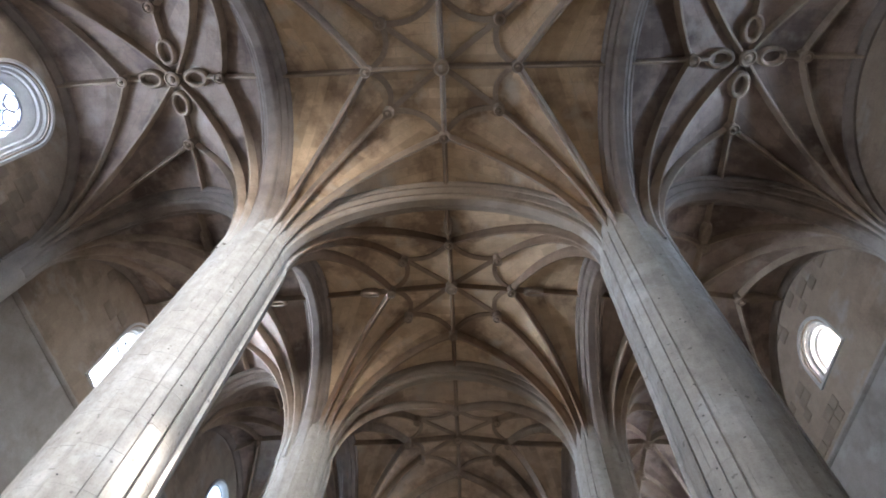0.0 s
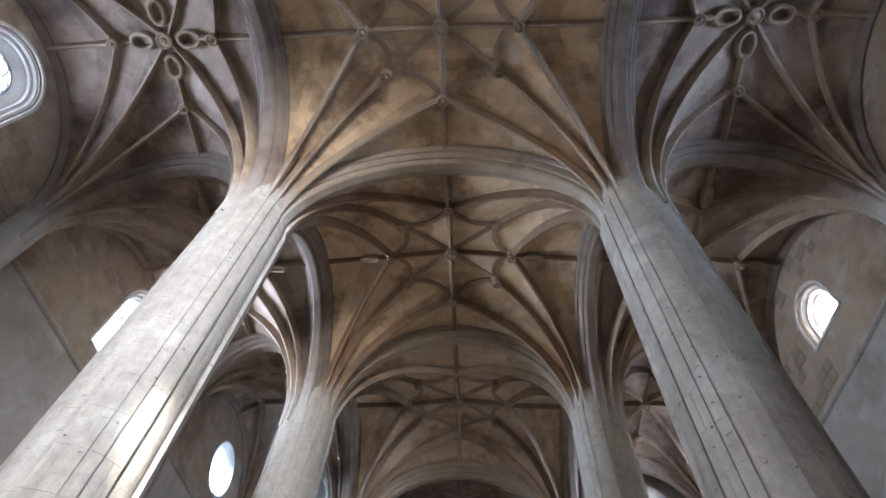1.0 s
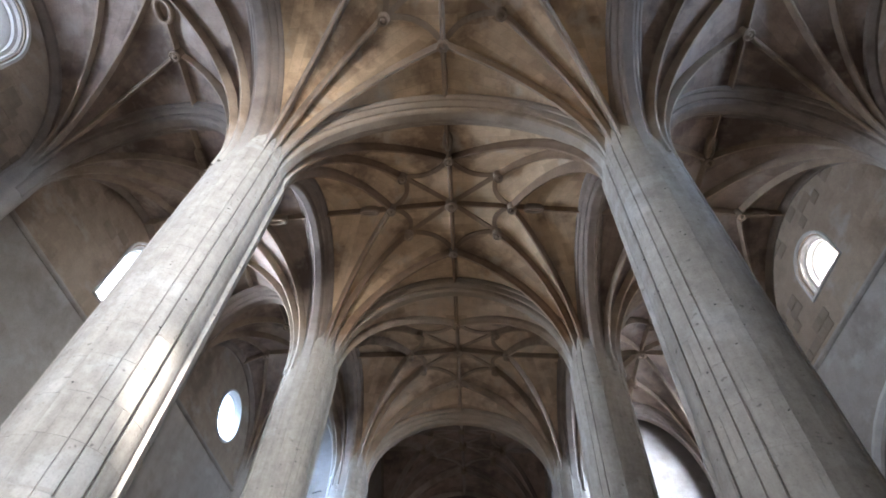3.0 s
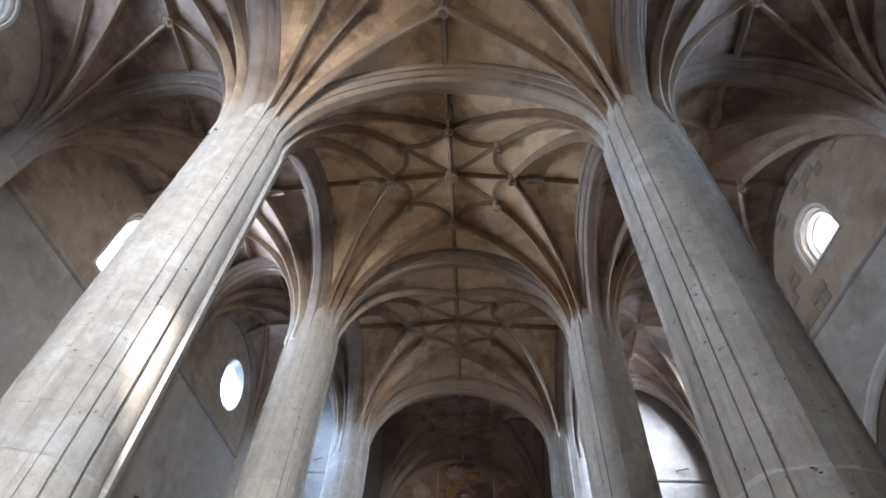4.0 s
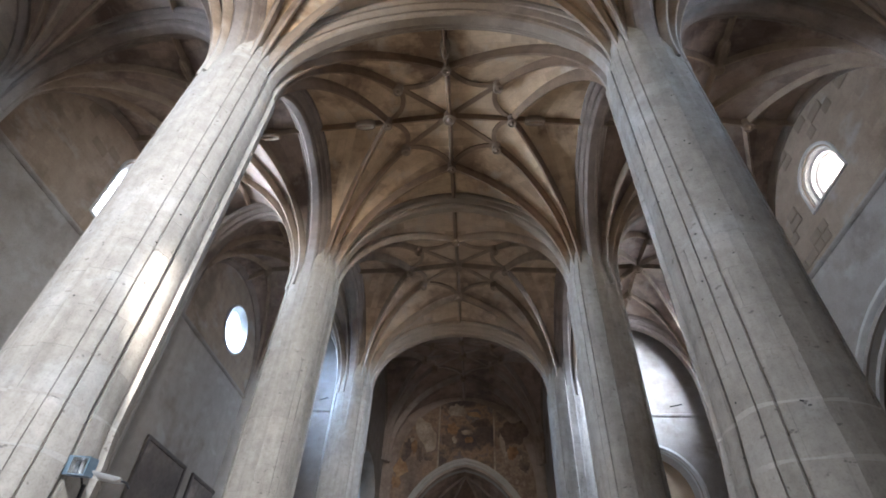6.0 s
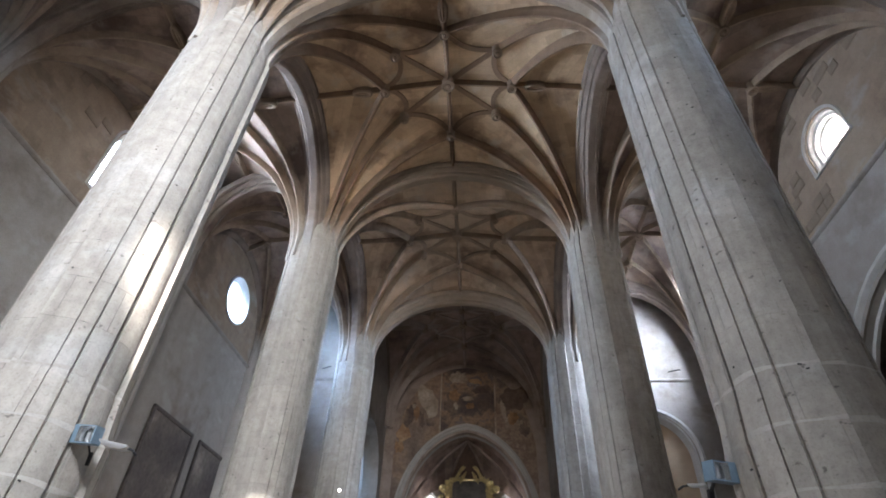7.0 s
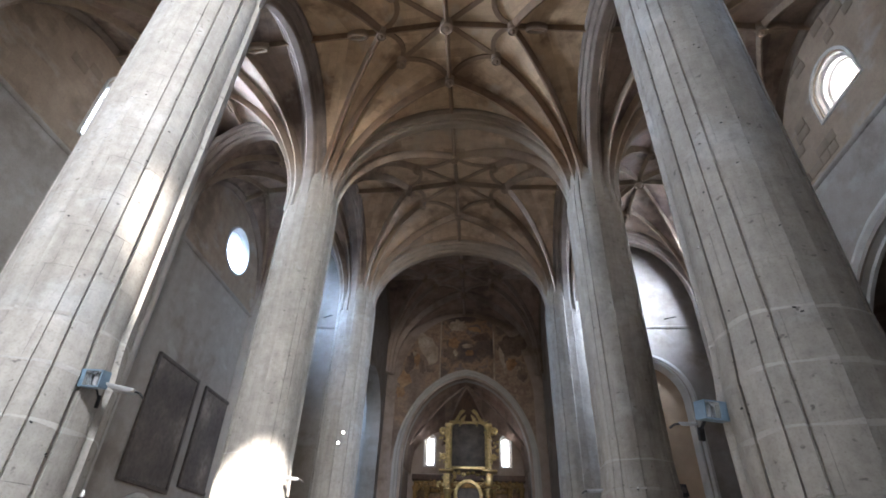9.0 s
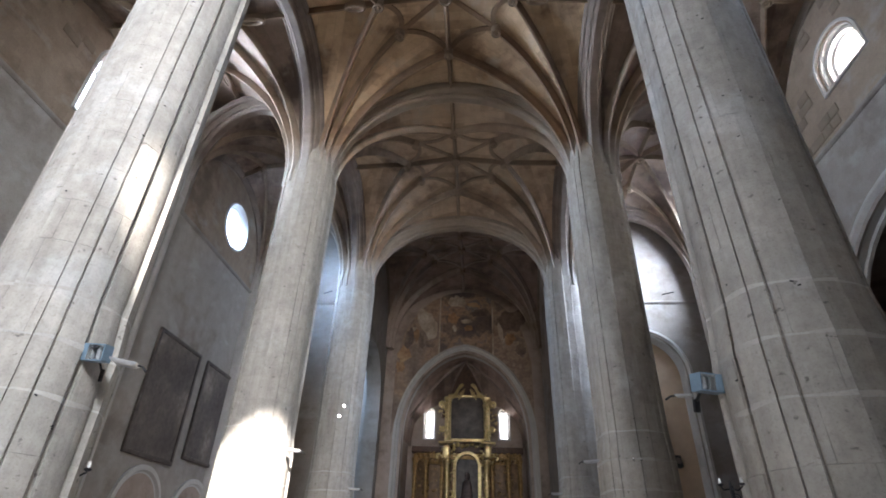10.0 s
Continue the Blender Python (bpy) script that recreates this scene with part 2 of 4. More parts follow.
def lathe(bm, prof, n=24, m=None, cap=True):
    """prof: (radius, height) from below upwards."""
    rings = []
    for r, z in prof:
        rings.append([bm.verts.new((r * math.cos(2 * math.pi * k / n), r * math.sin(2 * math.pi * k / n), z)) for k in range(n)])
    for a, b in zip(rings, rings[1:]):
        for k in range(n):
            bm.faces.new((a[k], a[(k + 1) % n], b[(k + 1) % n], b[k]))
    if cap:
        bm.faces.new(rings[0][::-1])
        bm.faces.new(rings[-1])
    if m is not None:
        bmesh.ops.transform(bm, matrix=m, verts=[v for r in rings for v in r])


def sweep(bm, pts, prof, sides, closed=False):
    """Sweep a closed profile of (sideways, out) along pts; sides: the sideways direction, one or one per point."""
    pts = [Vector(p) for p in pts]
    n, rings = len(pts), []
    for i, p in enumerate(pts):
        a = pts[i - 1] if (i or closed) else p
        b = pts[(i + 1) % n] if (i < n - 1 or closed) else p
        t = (b - a).normalized()
        s = Vector(sides[i] if isinstance(sides, list) else sides).normalized()
        out = t.cross(s).normalized()
        rings.append([bm.verts.new(p + s * u + out * v) for u, v in prof])
    k = len(prof)
    for i in range(n if closed else n - 1):
        a, b = rings[i], rings[(i + 1) % n]
        for j in range(k):
            bm.faces.new((a[j], a[(j + 1) % k], b[(j + 1) % k], b[j]))
    if not closed:
        bm.faces.new(rings[0][::-1])
        bm.faces.new(rings[-1])
    bmesh.ops.recalc_face_normals(bm, faces=bm.faces[:])


def tube(bm, pts, r, n=8):
    """A round bar along any path."""
    pts = [Vector(p) for p in pts]
    rings, side = [], None
    for i, p in enumerate(pts):
        t = (pts[min(i + 1, len(pts) - 1)] - pts[max(i - 1, 0)]).normalized()
        if side is None:
            side = t.orthogonal().normalized()
        side = (side - t * side.dot(t)).normalized()
        up = t.cross(side)
        rings.append([bm.verts.new(p + (side * math.cos(a) + up * math.sin(a)) * r) for a in (2 * math.pi * k / n for k in range(n))])
    for a, b in zip(rings, rings[1:]):
        for k in range(n):
            bm.faces.new((a[k], a[(k + 1) % n], b[(k + 1) % n], b[k]))
    bm.faces.new(rings[0][::-1])
    bm.faces.new(rings[-1])


def mirror(half):
    return half + [(-u, v) for u, v in reversed(half)]


RIB = mirror([(-0.09, -0.05), (-0.09, 0.06), (-0.07, 0.1), (-0.045, 0.14), (-0.042, 0.21), (-0.025, 0.25)])
THIN = mirror([(-0.07, -0.05), (-0.07, 0.05), (-0.05, 0.09), (-0.037, 0.16), (-0.02, 0.19)])
ARCH = mirror([(-0.4, -0.06), (-0.4, 0.1), (-0.35, 0.16), (-0.31, 0.16), (-0.27, 0.24), (-0.22, 0.3), (-0.18, 0.3), (-0.15, 0.39), (-0.1, 0.43)])
WALLRIB = mirror([(-0.16, -0.05), (-0.16, 0.05), (-0.1, 0.12), (-0.06, 0.17)])


# ---- vaults ----
def arc(p0, p1, r0, spring=SPRING, n=26, low=0.0, lean=0.0):
    """The line of a rib from the pier axis p0 to p1: upright at the pier, level at the crown."""
    a, b = Vector((p0[0], p0[1], 0)), Vector((p1[0], p1[1], 0))
    d = (b - a).length
    way = (b - a) / d
    pts = [a + way * r0 + Vector((0, 0, spring - low * f)) for f in (1.0, 0.5)] if low else []
    for i in range(n + 1):
        th = math.pi / 2 * i / n
        pts.append(a + way * (r0 + (d - r0) * (1 - math.cos(th))) + Vector((0, 0, spring + (p1[2] - spring) * ((1 - lean) * math.sin(th) + lean * (1 - math.cos(th))))))
    return pts, way


def loft(bm, uv, a, b, m=6):
    """A web between two ribs that start at one pier."""
    n = len(a)
    grid = [[bm.verts.new(pa.lerp(pb, j / m)) for j in range(m + 1)] for pa, pb in zip(a, b)]
    run = 0.0
    for i in range(n - 1):
        step = ((a[i + 1] + b[i + 1]) - (a[i] + b[i])).length / 2
        w0, w1 = (b[i] - a[i]).length, (b[i + 1] - a[i + 1]).length
        for j in range(m):
            q = [grid[i][j], grid[i][j + 1], grid[i + 1][j + 1], grid[i + 1][j]]
            f = bm.faces.new(q)
            for lp, c in zip(f.loops, ((run, w0 * (j / m - 0.5)), (run, w0 * ((j + 1) / m - 0.5)), (run + step, w1 * ((j + 1) / m - 0.5)), (run + step, w1 * (j / m - 0.5)))):
                lp[uv].uv = c
        run += step


def fill(bm, uv, pts):
    f = bm.faces.new([bm.verts.new(p) for p in pts])
    for lp in f.loops:
        lp[uv].uv = (lp.vert.co.x, lp.vert.co.y)


def rib_on(parent, name, pts, prof, side, material=None):
    bm = bmesh.new()
    sweep(bm, pts, prof, side)
    return part(name, bm, material or M_RIB, parent)


def sag(a, b, c, drop=0.0, n=10):
    """A curved short rib from a to b that bows towards c."""
    a, b, c = Vector(a), Vector(b), Vector(c)
    mid = (a + b) / 2
    pull = mid.lerp(c, 0.32)
    return [(a * (1 - t) ** 2 + pull * 2 * t * (1 - t) + b * t * t) for t in (i / n for i in range(n + 1))]


def bent_rib(parent, name, pts, prof, material=None):
    sides = []
    for i in range(len(pts)):
        t = pts[min(i + 1, len(pts) - 1)] - pts[max(i - 1, 0)]
        sides.append(Vector((-t.y, t.x, 0)).normalized())
    bm = bmesh.new()
    sweep(bm, pts, prof, sides)
    return part(name, bm, material or M_RIB, parent)


def boss_mesh(r):
    bm = bmesh.new()
    lathe(bm, [(r * 0.8, 0.06), (r * 1.05, 0.0), (r * 1.05, -0.06), (r * 0.9, -0.1), (r * 0.86, -0.2), (r, -0.24), (r, -0.29), (r * 0.8, -0.32), (r * 0.72, -0.285), (r * 0.42, -0.285), (r * 0.34, -0.33), (r * 0.08, -0.36)][::-1], 20)
    return mesh_of("boss", bm, M_RIB)


BOSS_BIG, BOSS = boss_mesh(0.2), boss_mesh(0.145)


def loop_rib(parent, c, along, a=0.27, b=0.18):
    """An eye-shaped ring of stone on a ridge."""
    along = Vector(along).normalized()
    across = Vector((-along.y, along.x, 0))
    pts, sides = [], []
    for k in range(24):
        t = 2 * math.pi * k / 24
        p = math.copysign(abs(math.sin(t)) ** 0.9, math.sin(t))
        pts.append(Vector(c) + along * a * math.cos(t) + across * b * p)
        out = (along * math.cos(t) / a + across * p / b).normalized()
        sides.append(out)
    bm = bmesh.new()
    prof = [(-0.055, -0.02), (-0.055, 0.17), (-0.02, 0.22), (0.02, 0.22), (0.055, 0.17), (0.055, -0.02)]
    n, rings = len(pts), []
    for p, s in zip(pts, sides):
        rings.append([bm.verts.new(p + s * u + Vector((0, 0, -v))) for u, v in prof])
    for i in range(n):
        q, w = rings[i], rings[(i + 1) % n]
        for j in range(len(prof)):
            bm.faces.new((q[j], q[(j + 1) % 6], w[(j + 1) % 6], w[j]))
    bmesh.ops.recalc_face_normals(bm, faces=bm.faces[:])
    part("loop_rib", bm, M_RIB, parent)


def vault(label, hx, pier_in, pier_out, star, web_mat, crown, tees, sides, offs, loops=(), rib_mat=None, dx=0.0):
    """One bay of vaulting round its own middle, hx half as wide as the bay, BAY long.
    crown: height in the middle; tees: of the cross arches; sides: of the long arches (-x, +x);
    offs: (s, e, diag) places of the outer bosses; dx: how far the crown lies off the middle."""
    rib_mat = rib_mat or M_RIB
    ob = thing("vault", Matrix(), label, "vault", "vault bays", "structure")
    hy = BAY / 2
    s_off, s_z, e_off, e_z, diag = offs
    c = Vector((dx, 0, crown))

    def webs(make):
        bm = bmesh.new()
        make(bm, bm.loops.layers.uv.new())
        part("web", mesh_of("web", bm, web_mat, False), None, ob)

    for sx in (-1, 1):
        r0 = pier_in if sx < 0 else pier_out
        for sy in (-1, 1):
            p = (sx * hx, sy * hy)
            t, a = Vector((dx, sy * hy, tees[sy > 0])), Vector((sx * hx, 0, sides[0] if sx < 0 else sides[1]))
            s, e = Vector((dx, sy * s_off, s_z)), Vector((dx + sx * e_off, 0, e_z))
            d = Vector((sx * diag[0], sy * diag[1], diag[2])) if star else c
            ribs = [arc(p, q, r0, lean=k) for q, k in ((t, 0.0), (s, LEAN), (d, LEAN), (e, LEAN), (a, 0.0))]
            for (q0, _), (q1, _) in zip(ribs, ribs[1:]):
                webs(lambda bm, uv: loft(bm, uv, q0, q1))
            if star:
                webs(lambda bm, uv: fill(bm, uv, [c, s, d]))
                webs(lambda bm, uv: fill(bm, uv, [c, d, e]))
            rr = (PR - 0.19 if star else PR - 0.13) if r0 > 0.25 else 0.14
            for q in (s, d, e):
                pts, way = arc(p, q, rr, lean=LEAN, low=0.35)
                rib_on(ob, "rib", pts, RIB if star else THIN, (way.y, -way.x, 0), rib_mat)
            if star:
                rib_on(ob, "rib", [d, d.lerp(c, 0.5), c], THIN, (d.y, -d.x, 0), rib_mat)
                bent_rib(ob, "curved_rib", sag(s, d, c), THIN, rib_mat)
                bent_rib(ob, "curved_rib", sag(d, e, c), THIN, rib_mat)
                part("boss", BOSS, None, ob).location = d
    for sy in (-1, 1):
        s, t = Vector((dx, sy * s_off, s_z)), Vector((dx, sy * hy, tees[sy > 0]))
        g = c.lerp(s, 0.89 / s_off if loops else 0.0)
        rib_on(ob, "ridge_rib", [g, g.lerp(s, 0.5), s], THIN, (sy, 0, 0), rib_mat)
        rib_on(ob, "ridge_rib", [s, s.lerp(t, 0.5), t], THIN, (sy, 0, 0), rib_mat)
        part("boss", BOSS, None, ob).location = s
    for sx in (-1, 1):
        e, a = Vector((dx + sx * e_off, 0, e_z)), Vector((sx * hx, 0, sides[0] if sx < 0 else sides[1]))
        g = c.lerp(e, 0.85 / e_off if loops else 0.0)
        rib_on(ob, "ridge_rib", [g, g.lerp(e, 0.5), e], THIN, (0, -sx, 0), rib_mat)
        rib_on(ob, "ridge_rib", [e, e.lerp(a, 0.5), a], THIN, (0, -sx, 0), rib_mat)
        part("boss", BOSS, None, ob).location = e
    part("boss", BOSS_BIG, None, ob).location = c
    for q, along in loops:
        loop_rib(ob, (q[0] + dx, q[1], q[2]), along)
    return ob


LEAN = 0.06


def smooth_web(ob):
    for o in ob.children:
        if o.name.startswith("web"):
            for f in o.data.polygons:
                f.use_smooth = True
    return ob


R0 = 0.4
CROSS = [14.95, 14.95, 14.8, 15.17, 14.42, 14.5]     # crowns of the cross arches, row by row


def nave(k, up, material, ribs, label):
    """The k-th bay of the nave; up: how much higher its crown lies."""
    ob = smooth_web(vault(label, PX, R0, R0, True, material, crown=15.3 + up, tees=(CROSS[k], CROSS[k + 1]), sides=(14.85, 14.85),
                          offs=(1.72, 15.05 + up, 1.87, 15.05 + up, (1.44, 1.07, 15.17 + up)), rib_mat=ribs))
    ob.matrix_basis = pose(0, Y1 + (k - 1) * BAY, 0)
    return ob


STAR = "star vault of brown stone webs with curved ribs and carved bosses"
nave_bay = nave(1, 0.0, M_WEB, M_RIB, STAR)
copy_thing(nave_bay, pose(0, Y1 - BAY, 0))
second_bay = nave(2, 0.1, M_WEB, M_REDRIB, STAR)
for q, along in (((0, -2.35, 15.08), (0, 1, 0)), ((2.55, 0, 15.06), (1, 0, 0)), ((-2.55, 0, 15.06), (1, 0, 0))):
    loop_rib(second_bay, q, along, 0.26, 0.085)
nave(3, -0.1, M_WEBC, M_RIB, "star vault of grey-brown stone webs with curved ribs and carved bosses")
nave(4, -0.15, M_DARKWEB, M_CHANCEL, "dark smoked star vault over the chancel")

AW = (WALL - PX) / 2
AISLE = dict(crown=15.1, tees=(14.85, 14.85), offs=(1.68, 14.98, 1.28, 14.98, None))
LOOPS = [((0, 0.64, 15.07), (0, 1, 0)), ((0, -0.64, 15.07), (0, 1, 0)), ((0.6, 0, 15.06), (1, 0, 0)), ((-0.6, 0, 15.06), (1, 0, 0))]
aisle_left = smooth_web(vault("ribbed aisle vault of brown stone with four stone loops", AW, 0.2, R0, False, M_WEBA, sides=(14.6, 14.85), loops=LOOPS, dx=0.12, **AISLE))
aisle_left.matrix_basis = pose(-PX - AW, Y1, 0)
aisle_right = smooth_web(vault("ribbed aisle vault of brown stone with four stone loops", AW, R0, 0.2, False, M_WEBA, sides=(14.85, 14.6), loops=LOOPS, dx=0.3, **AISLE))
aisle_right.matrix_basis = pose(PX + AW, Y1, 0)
copy_thing(aisle_left, pose(-PX - AW, Y1 - BAY, 0))
copy_thing(aisle_right, pose(PX + AW, Y1 - BAY, 0))
LOW = dict(crown=14.95, tees=(14.85, 14.85), offs=(1.68, 14.82, 1.28, 14.62, None))
for side in (-1, 1):
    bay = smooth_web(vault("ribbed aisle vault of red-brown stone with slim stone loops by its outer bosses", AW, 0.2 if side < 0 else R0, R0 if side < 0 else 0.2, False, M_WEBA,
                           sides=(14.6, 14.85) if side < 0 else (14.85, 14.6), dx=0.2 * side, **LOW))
    for q, along in (((0.2 * side, -2.1, 14.83), (0, 1, 0)), ((0.2 * side, 2.1, 14.83), (0, 1, 0)), ((0.2 * side + 1.75, 0, 14.64), (1, 0, 0)), ((0.2 * side - 1.75, 0, 14.64), (1, 0, 0))):
        loop_rib(bay, q, along, 0.3, 0.085)
    bay.matrix_basis = pose(side * (PX + AW), Y1 + BAY, 0)
NW = (NEAR - PX) / 2
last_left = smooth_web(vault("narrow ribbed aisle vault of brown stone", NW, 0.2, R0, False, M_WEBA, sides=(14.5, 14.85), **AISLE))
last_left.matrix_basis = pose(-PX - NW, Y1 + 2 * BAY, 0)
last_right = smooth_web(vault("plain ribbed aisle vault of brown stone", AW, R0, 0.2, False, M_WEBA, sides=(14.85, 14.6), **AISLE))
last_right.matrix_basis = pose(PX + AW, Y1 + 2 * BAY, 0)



def arch_between(name, label, p, q, apex, r_p, r_q, prof, group, material=None):
    """A broad moulded arch from pier p to pier q."""
    bm = bmesh.new()
    mid = Vector(((p[0] + q[0]) / 2, (p[1] + q[1]) / 2, apex))
    deep = max(v for _, v in prof)
    a, way = arc(p, mid, r_p - deep, low=0.35)
    b, _ = arc(q, mid, r_q - deep, low=0.35)
    sweep(bm, a + b[-2::-1], prof, (way.y, -way.x, 0))
    ob = new(name, mesh_of(name, bm, material or M_ARCH))
    return tagged(ob, label, "arch", group, "structure")


for k, y in enumerate(ROW):
    if k < 5:
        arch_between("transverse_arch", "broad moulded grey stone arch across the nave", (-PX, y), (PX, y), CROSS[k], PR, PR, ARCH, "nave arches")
    if k < 5:
        for s in (-1, 1):
            far = NEAR if k >= 3 and s < 0 else WALL
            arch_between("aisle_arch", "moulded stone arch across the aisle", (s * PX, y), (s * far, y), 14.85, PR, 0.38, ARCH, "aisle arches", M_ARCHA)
for k in range(-1, 4):
    y0, y1 = Y1 + (k - 0.5) * BAY, Y1 + (k + 0.5) * BAY
    for s in (-1, 1):
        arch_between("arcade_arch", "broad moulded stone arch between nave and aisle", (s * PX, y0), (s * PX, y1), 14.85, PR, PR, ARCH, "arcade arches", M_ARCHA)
        if k < 3:
            far = NEAR if k == 2 and s < 0 else WALL
            arch_between("wall_rib", "thin stone rib along the head of the wall", (s * far, y0), (s * far, y1), 14.5 if far == NEAR else 14.6, 0.36, 0.36, WALLRIB, "wall ribs", M_ARCHA)


# ---- piers ----
def pier_radius(a):
    """Distance of the pier's face from its axis at a degrees from the nave's side: sunk flat faces under the arches, bulging quarters with a fillet between."""
    a %= 360.0
    side = min(range(4), key=lambda k: abs((a - 90 * k + 180) % 360 - 180))
    d = abs((a - 90 * side + 180) % 360 - 180)
    full = 0.81 if a < 90 or a > 270 else 0.7
    q = abs(d - 45)
    bulge = full + 0.035 * max(0.0, math.cos(radians(q * 3)))
    if 5.4 < q < 6.9:
        return bulge - 0.03
    if q <= 5.4:
        return bulge + 0.012
    if side in (0, 2):
        if d < 13.5:
            return full - 0.042
        if d < 15.0:
            return full - 0.068
        return full - 0.06 * (19.5 - d) / 4.5 if d < 19.5 else bulge
    if d < 10.0:
        return 0.715 / math.cos(radians(d))
    return 0.726 + (full - 0.726) * (d - 10.0) / 1.6 if d < 11.6 else bulge


def pier_outline(grow=0.0, slots=()):
    """The pier's plan; slots: upright joints between its blocks."""
    angles = {2.0 * k for k in range(180)}
    for k in range(4):
        breaks = (13.4, 13.6, 14.9, 15.1, 19.4, 19.65) if k in (0, 2) else (9.9, 10.1, 11.5, 11.75)
        for sgn in (-1, 1):
            angles |= {(90 * k + sgn * e) % 360 for e in breaks}
            angles |= {(90 * k + 45 + sgn * e) % 360 for e in (5.3, 5.5, 6.2, 6.8, 7.0)}
    for g in slots:
        angles = {a for a in angles if abs(a - g) > 0.45} | {g - 0.22, g - 0.12, g + 0.12, g + 0.22}
    out = []
    for a in sorted(angles):
        r = pier_radius(a) + grow
        if any(abs(a - g) < 0.2 for g in slots):
            r -= 0.006
        out.append((r * math.cos(radians(a)), r * math.sin(radians(a))))
    return out


def drum_mesh(h, grow=0.0, top=0.0, slots=()):
    bm = bmesh.new()
    o = pier_outline(grow, slots)
    rings = []
    for z, s in ((0.0017, 1.0), (h - 0.0017, 1.0 + top)):
        rings.append([bm.verts.new((x * s, y * s, z)) for x, y in o])
    n = len(o)
    for a, b in zip(rings, rings[1:]):
        for k in range(n):
            bm.faces.new((a[k], a[(k + 1) % n], b[(k + 1) % n], b[k]))
    bm.faces.new(rings[0][::-1])
    bm.faces.new(rings[-1])
    return mesh_of("drum", bm, M_PIER)


COURSE = 0.56
EVEN, ODD, THIRD = (27, 68, 117, 150, 208, 248, 292, 331), (35, 96, 122, 184, 213, 274, 303, 4), (9, 63, 112, 148, 203, 243, 287, 349)
DRUMS = [drum_mesh(COURSE, 0, 0, q) for q in (EVEN, ODD, THIRD)]
FOOTS = [drum_mesh(COURSE, 0.05, 0, q) for q in (EVEN, ODD, THIRD)]
SPLAY = drum_mesh(COURSE, 0.05, -0.06, ODD)


def core_mesh():
    bm = bmesh.new()
    o = [(x * 0.985, y * 0.985) for x, y in pier_outline(-0.012)]
    rings = [[bm.verts.new((x * s, y * s, z)) for x, y in o] for z, s in ((0.7, 1.05), (3.4, 1.05), (4.05, 0.985), (11.45, 0.99), (11.9, 0.93), (12.6, 0.78), (13.6, 0.55), (15.0, 0.3))]
    n = len(o)
    for a, b in zip(rings, rings[1:]):
        for k in range(n):
            bm.faces.new((a[k], a[(k + 1) % n], b[(k + 1) % n], b[k]))
    bm.faces.new(rings[0][::-1])
    bm.faces.new(rings[-1])
    return mesh_of("core", bm, M_PIER)


def base_mesh():
    bm = bmesh.new()
    lathe(bm, [(1.15, 0), (1.15, 0.35), (1.1, 0.42), (1.02, 0.45), (1.02, 0.55), (1.0, 0.62), (0.96, 0.66), (0.94, 0.72)], 32)
    return mesh_of("base", bm, M_PIER)


CORE, BASE = core_mesh(), base_mesh()
pier = thing("pier", pose(-PX, ROW[1], 0), "tall round pale stone pier with grooved faces, ribs springing from it", "pier", "nave piers")
part("core", CORE, None, pier, "pale mortar joints")
part("base", BASE, None, pier)
for k in range(19):
    z = 0.7 + k * COURSE
    pick = (k * 7 + k // 3) % 3
    part("drum", FOOTS[pick] if z < 3.2 else SPLAY if z < 3.6 else DRUMS[pick], None, pier).location = (0, 0, z)
for z in (0.7 + 4 * COURSE, 0.7 + 5 * COURSE, 0.7 + 6 * COURSE):
    bm = bmesh.new()
    o = pier_outline(0.004 if z > 3.9 else 0.054)
    h = 0.02
    rings = [[bm.verts.new((x, y, z + d * (1 + 0.5 * math.sin(5 * math.atan2(y, x) + z)) + 0.01 * math.sin(7 * math.atan2(y, x)))) for x, y in o] for d in (-h, h)]
    for i in range(len(o)):
        bm.faces.new((rings[0][i], rings[0][(i + 1) % len(o)], rings[1][(i + 1) % len(o)], rings[1][i]))
    part("mortar_joint", bm, M_MORTAR, pier, "smeared whitish mortar joint")
for k in range(5):
    for s in (-1, 1):
        if (k, s) != (1, -1):
            copy_thing(pier, pose(s * PX, ROW[k], 0) @ Matrix.Diagonal((-s, 1, 1, 1)))


def respond(x, y, s):
    ob = thing("respond", pose(x, y, 0), "half-round stone shaft engaged in the aisle wall", "shaft", "wall shafts", "structure")
    bm = bmesh.new()
    lathe(bm, [(0.5, 0), (0.5, 0.6), (0.38, 0.7), (0.38, 11.3), (0.36, 11.6), (0.3, 12.4), (0.16, 13.4)], 20)
    part("shaft", bm, M_ARCH, ob)
    return ob


for k in range(5):
    for s in (-1, 1):
        respond(s * (NEAR if k >= 3 and s < 0 else WALL), ROW[k], s)


# ---- walls with openings ----
def arch_line(w, h, grow=0.0, point=0.0, n=20):
    """Outline of an arched opening of half width w and height h above its sill at the origin: (sideways, up). point > 0: pointed."""
    w, up = w + grow, h + grow
    lo = -grow
    rise = w * (1 + point)
    pts = [(-w, lo), (w, lo)]
    for k in range(n + 1):
        a = math.pi * k / n
        x, y = math.cos(a), math.sin(a)
        if point:
            y = y * (1 - 0.25 * point) + 0.25 * point * (1 - abs(x))
        pts.append((w * x, up - rise + rise * y))
    return pts


def disc_line(r, grow=0.0, n=40):
    return [((r + grow) * math.sin(2 * math.pi * k / n), r + (r + grow) * -math.cos(2 * math.pi * k / n)) for k in range(n)]


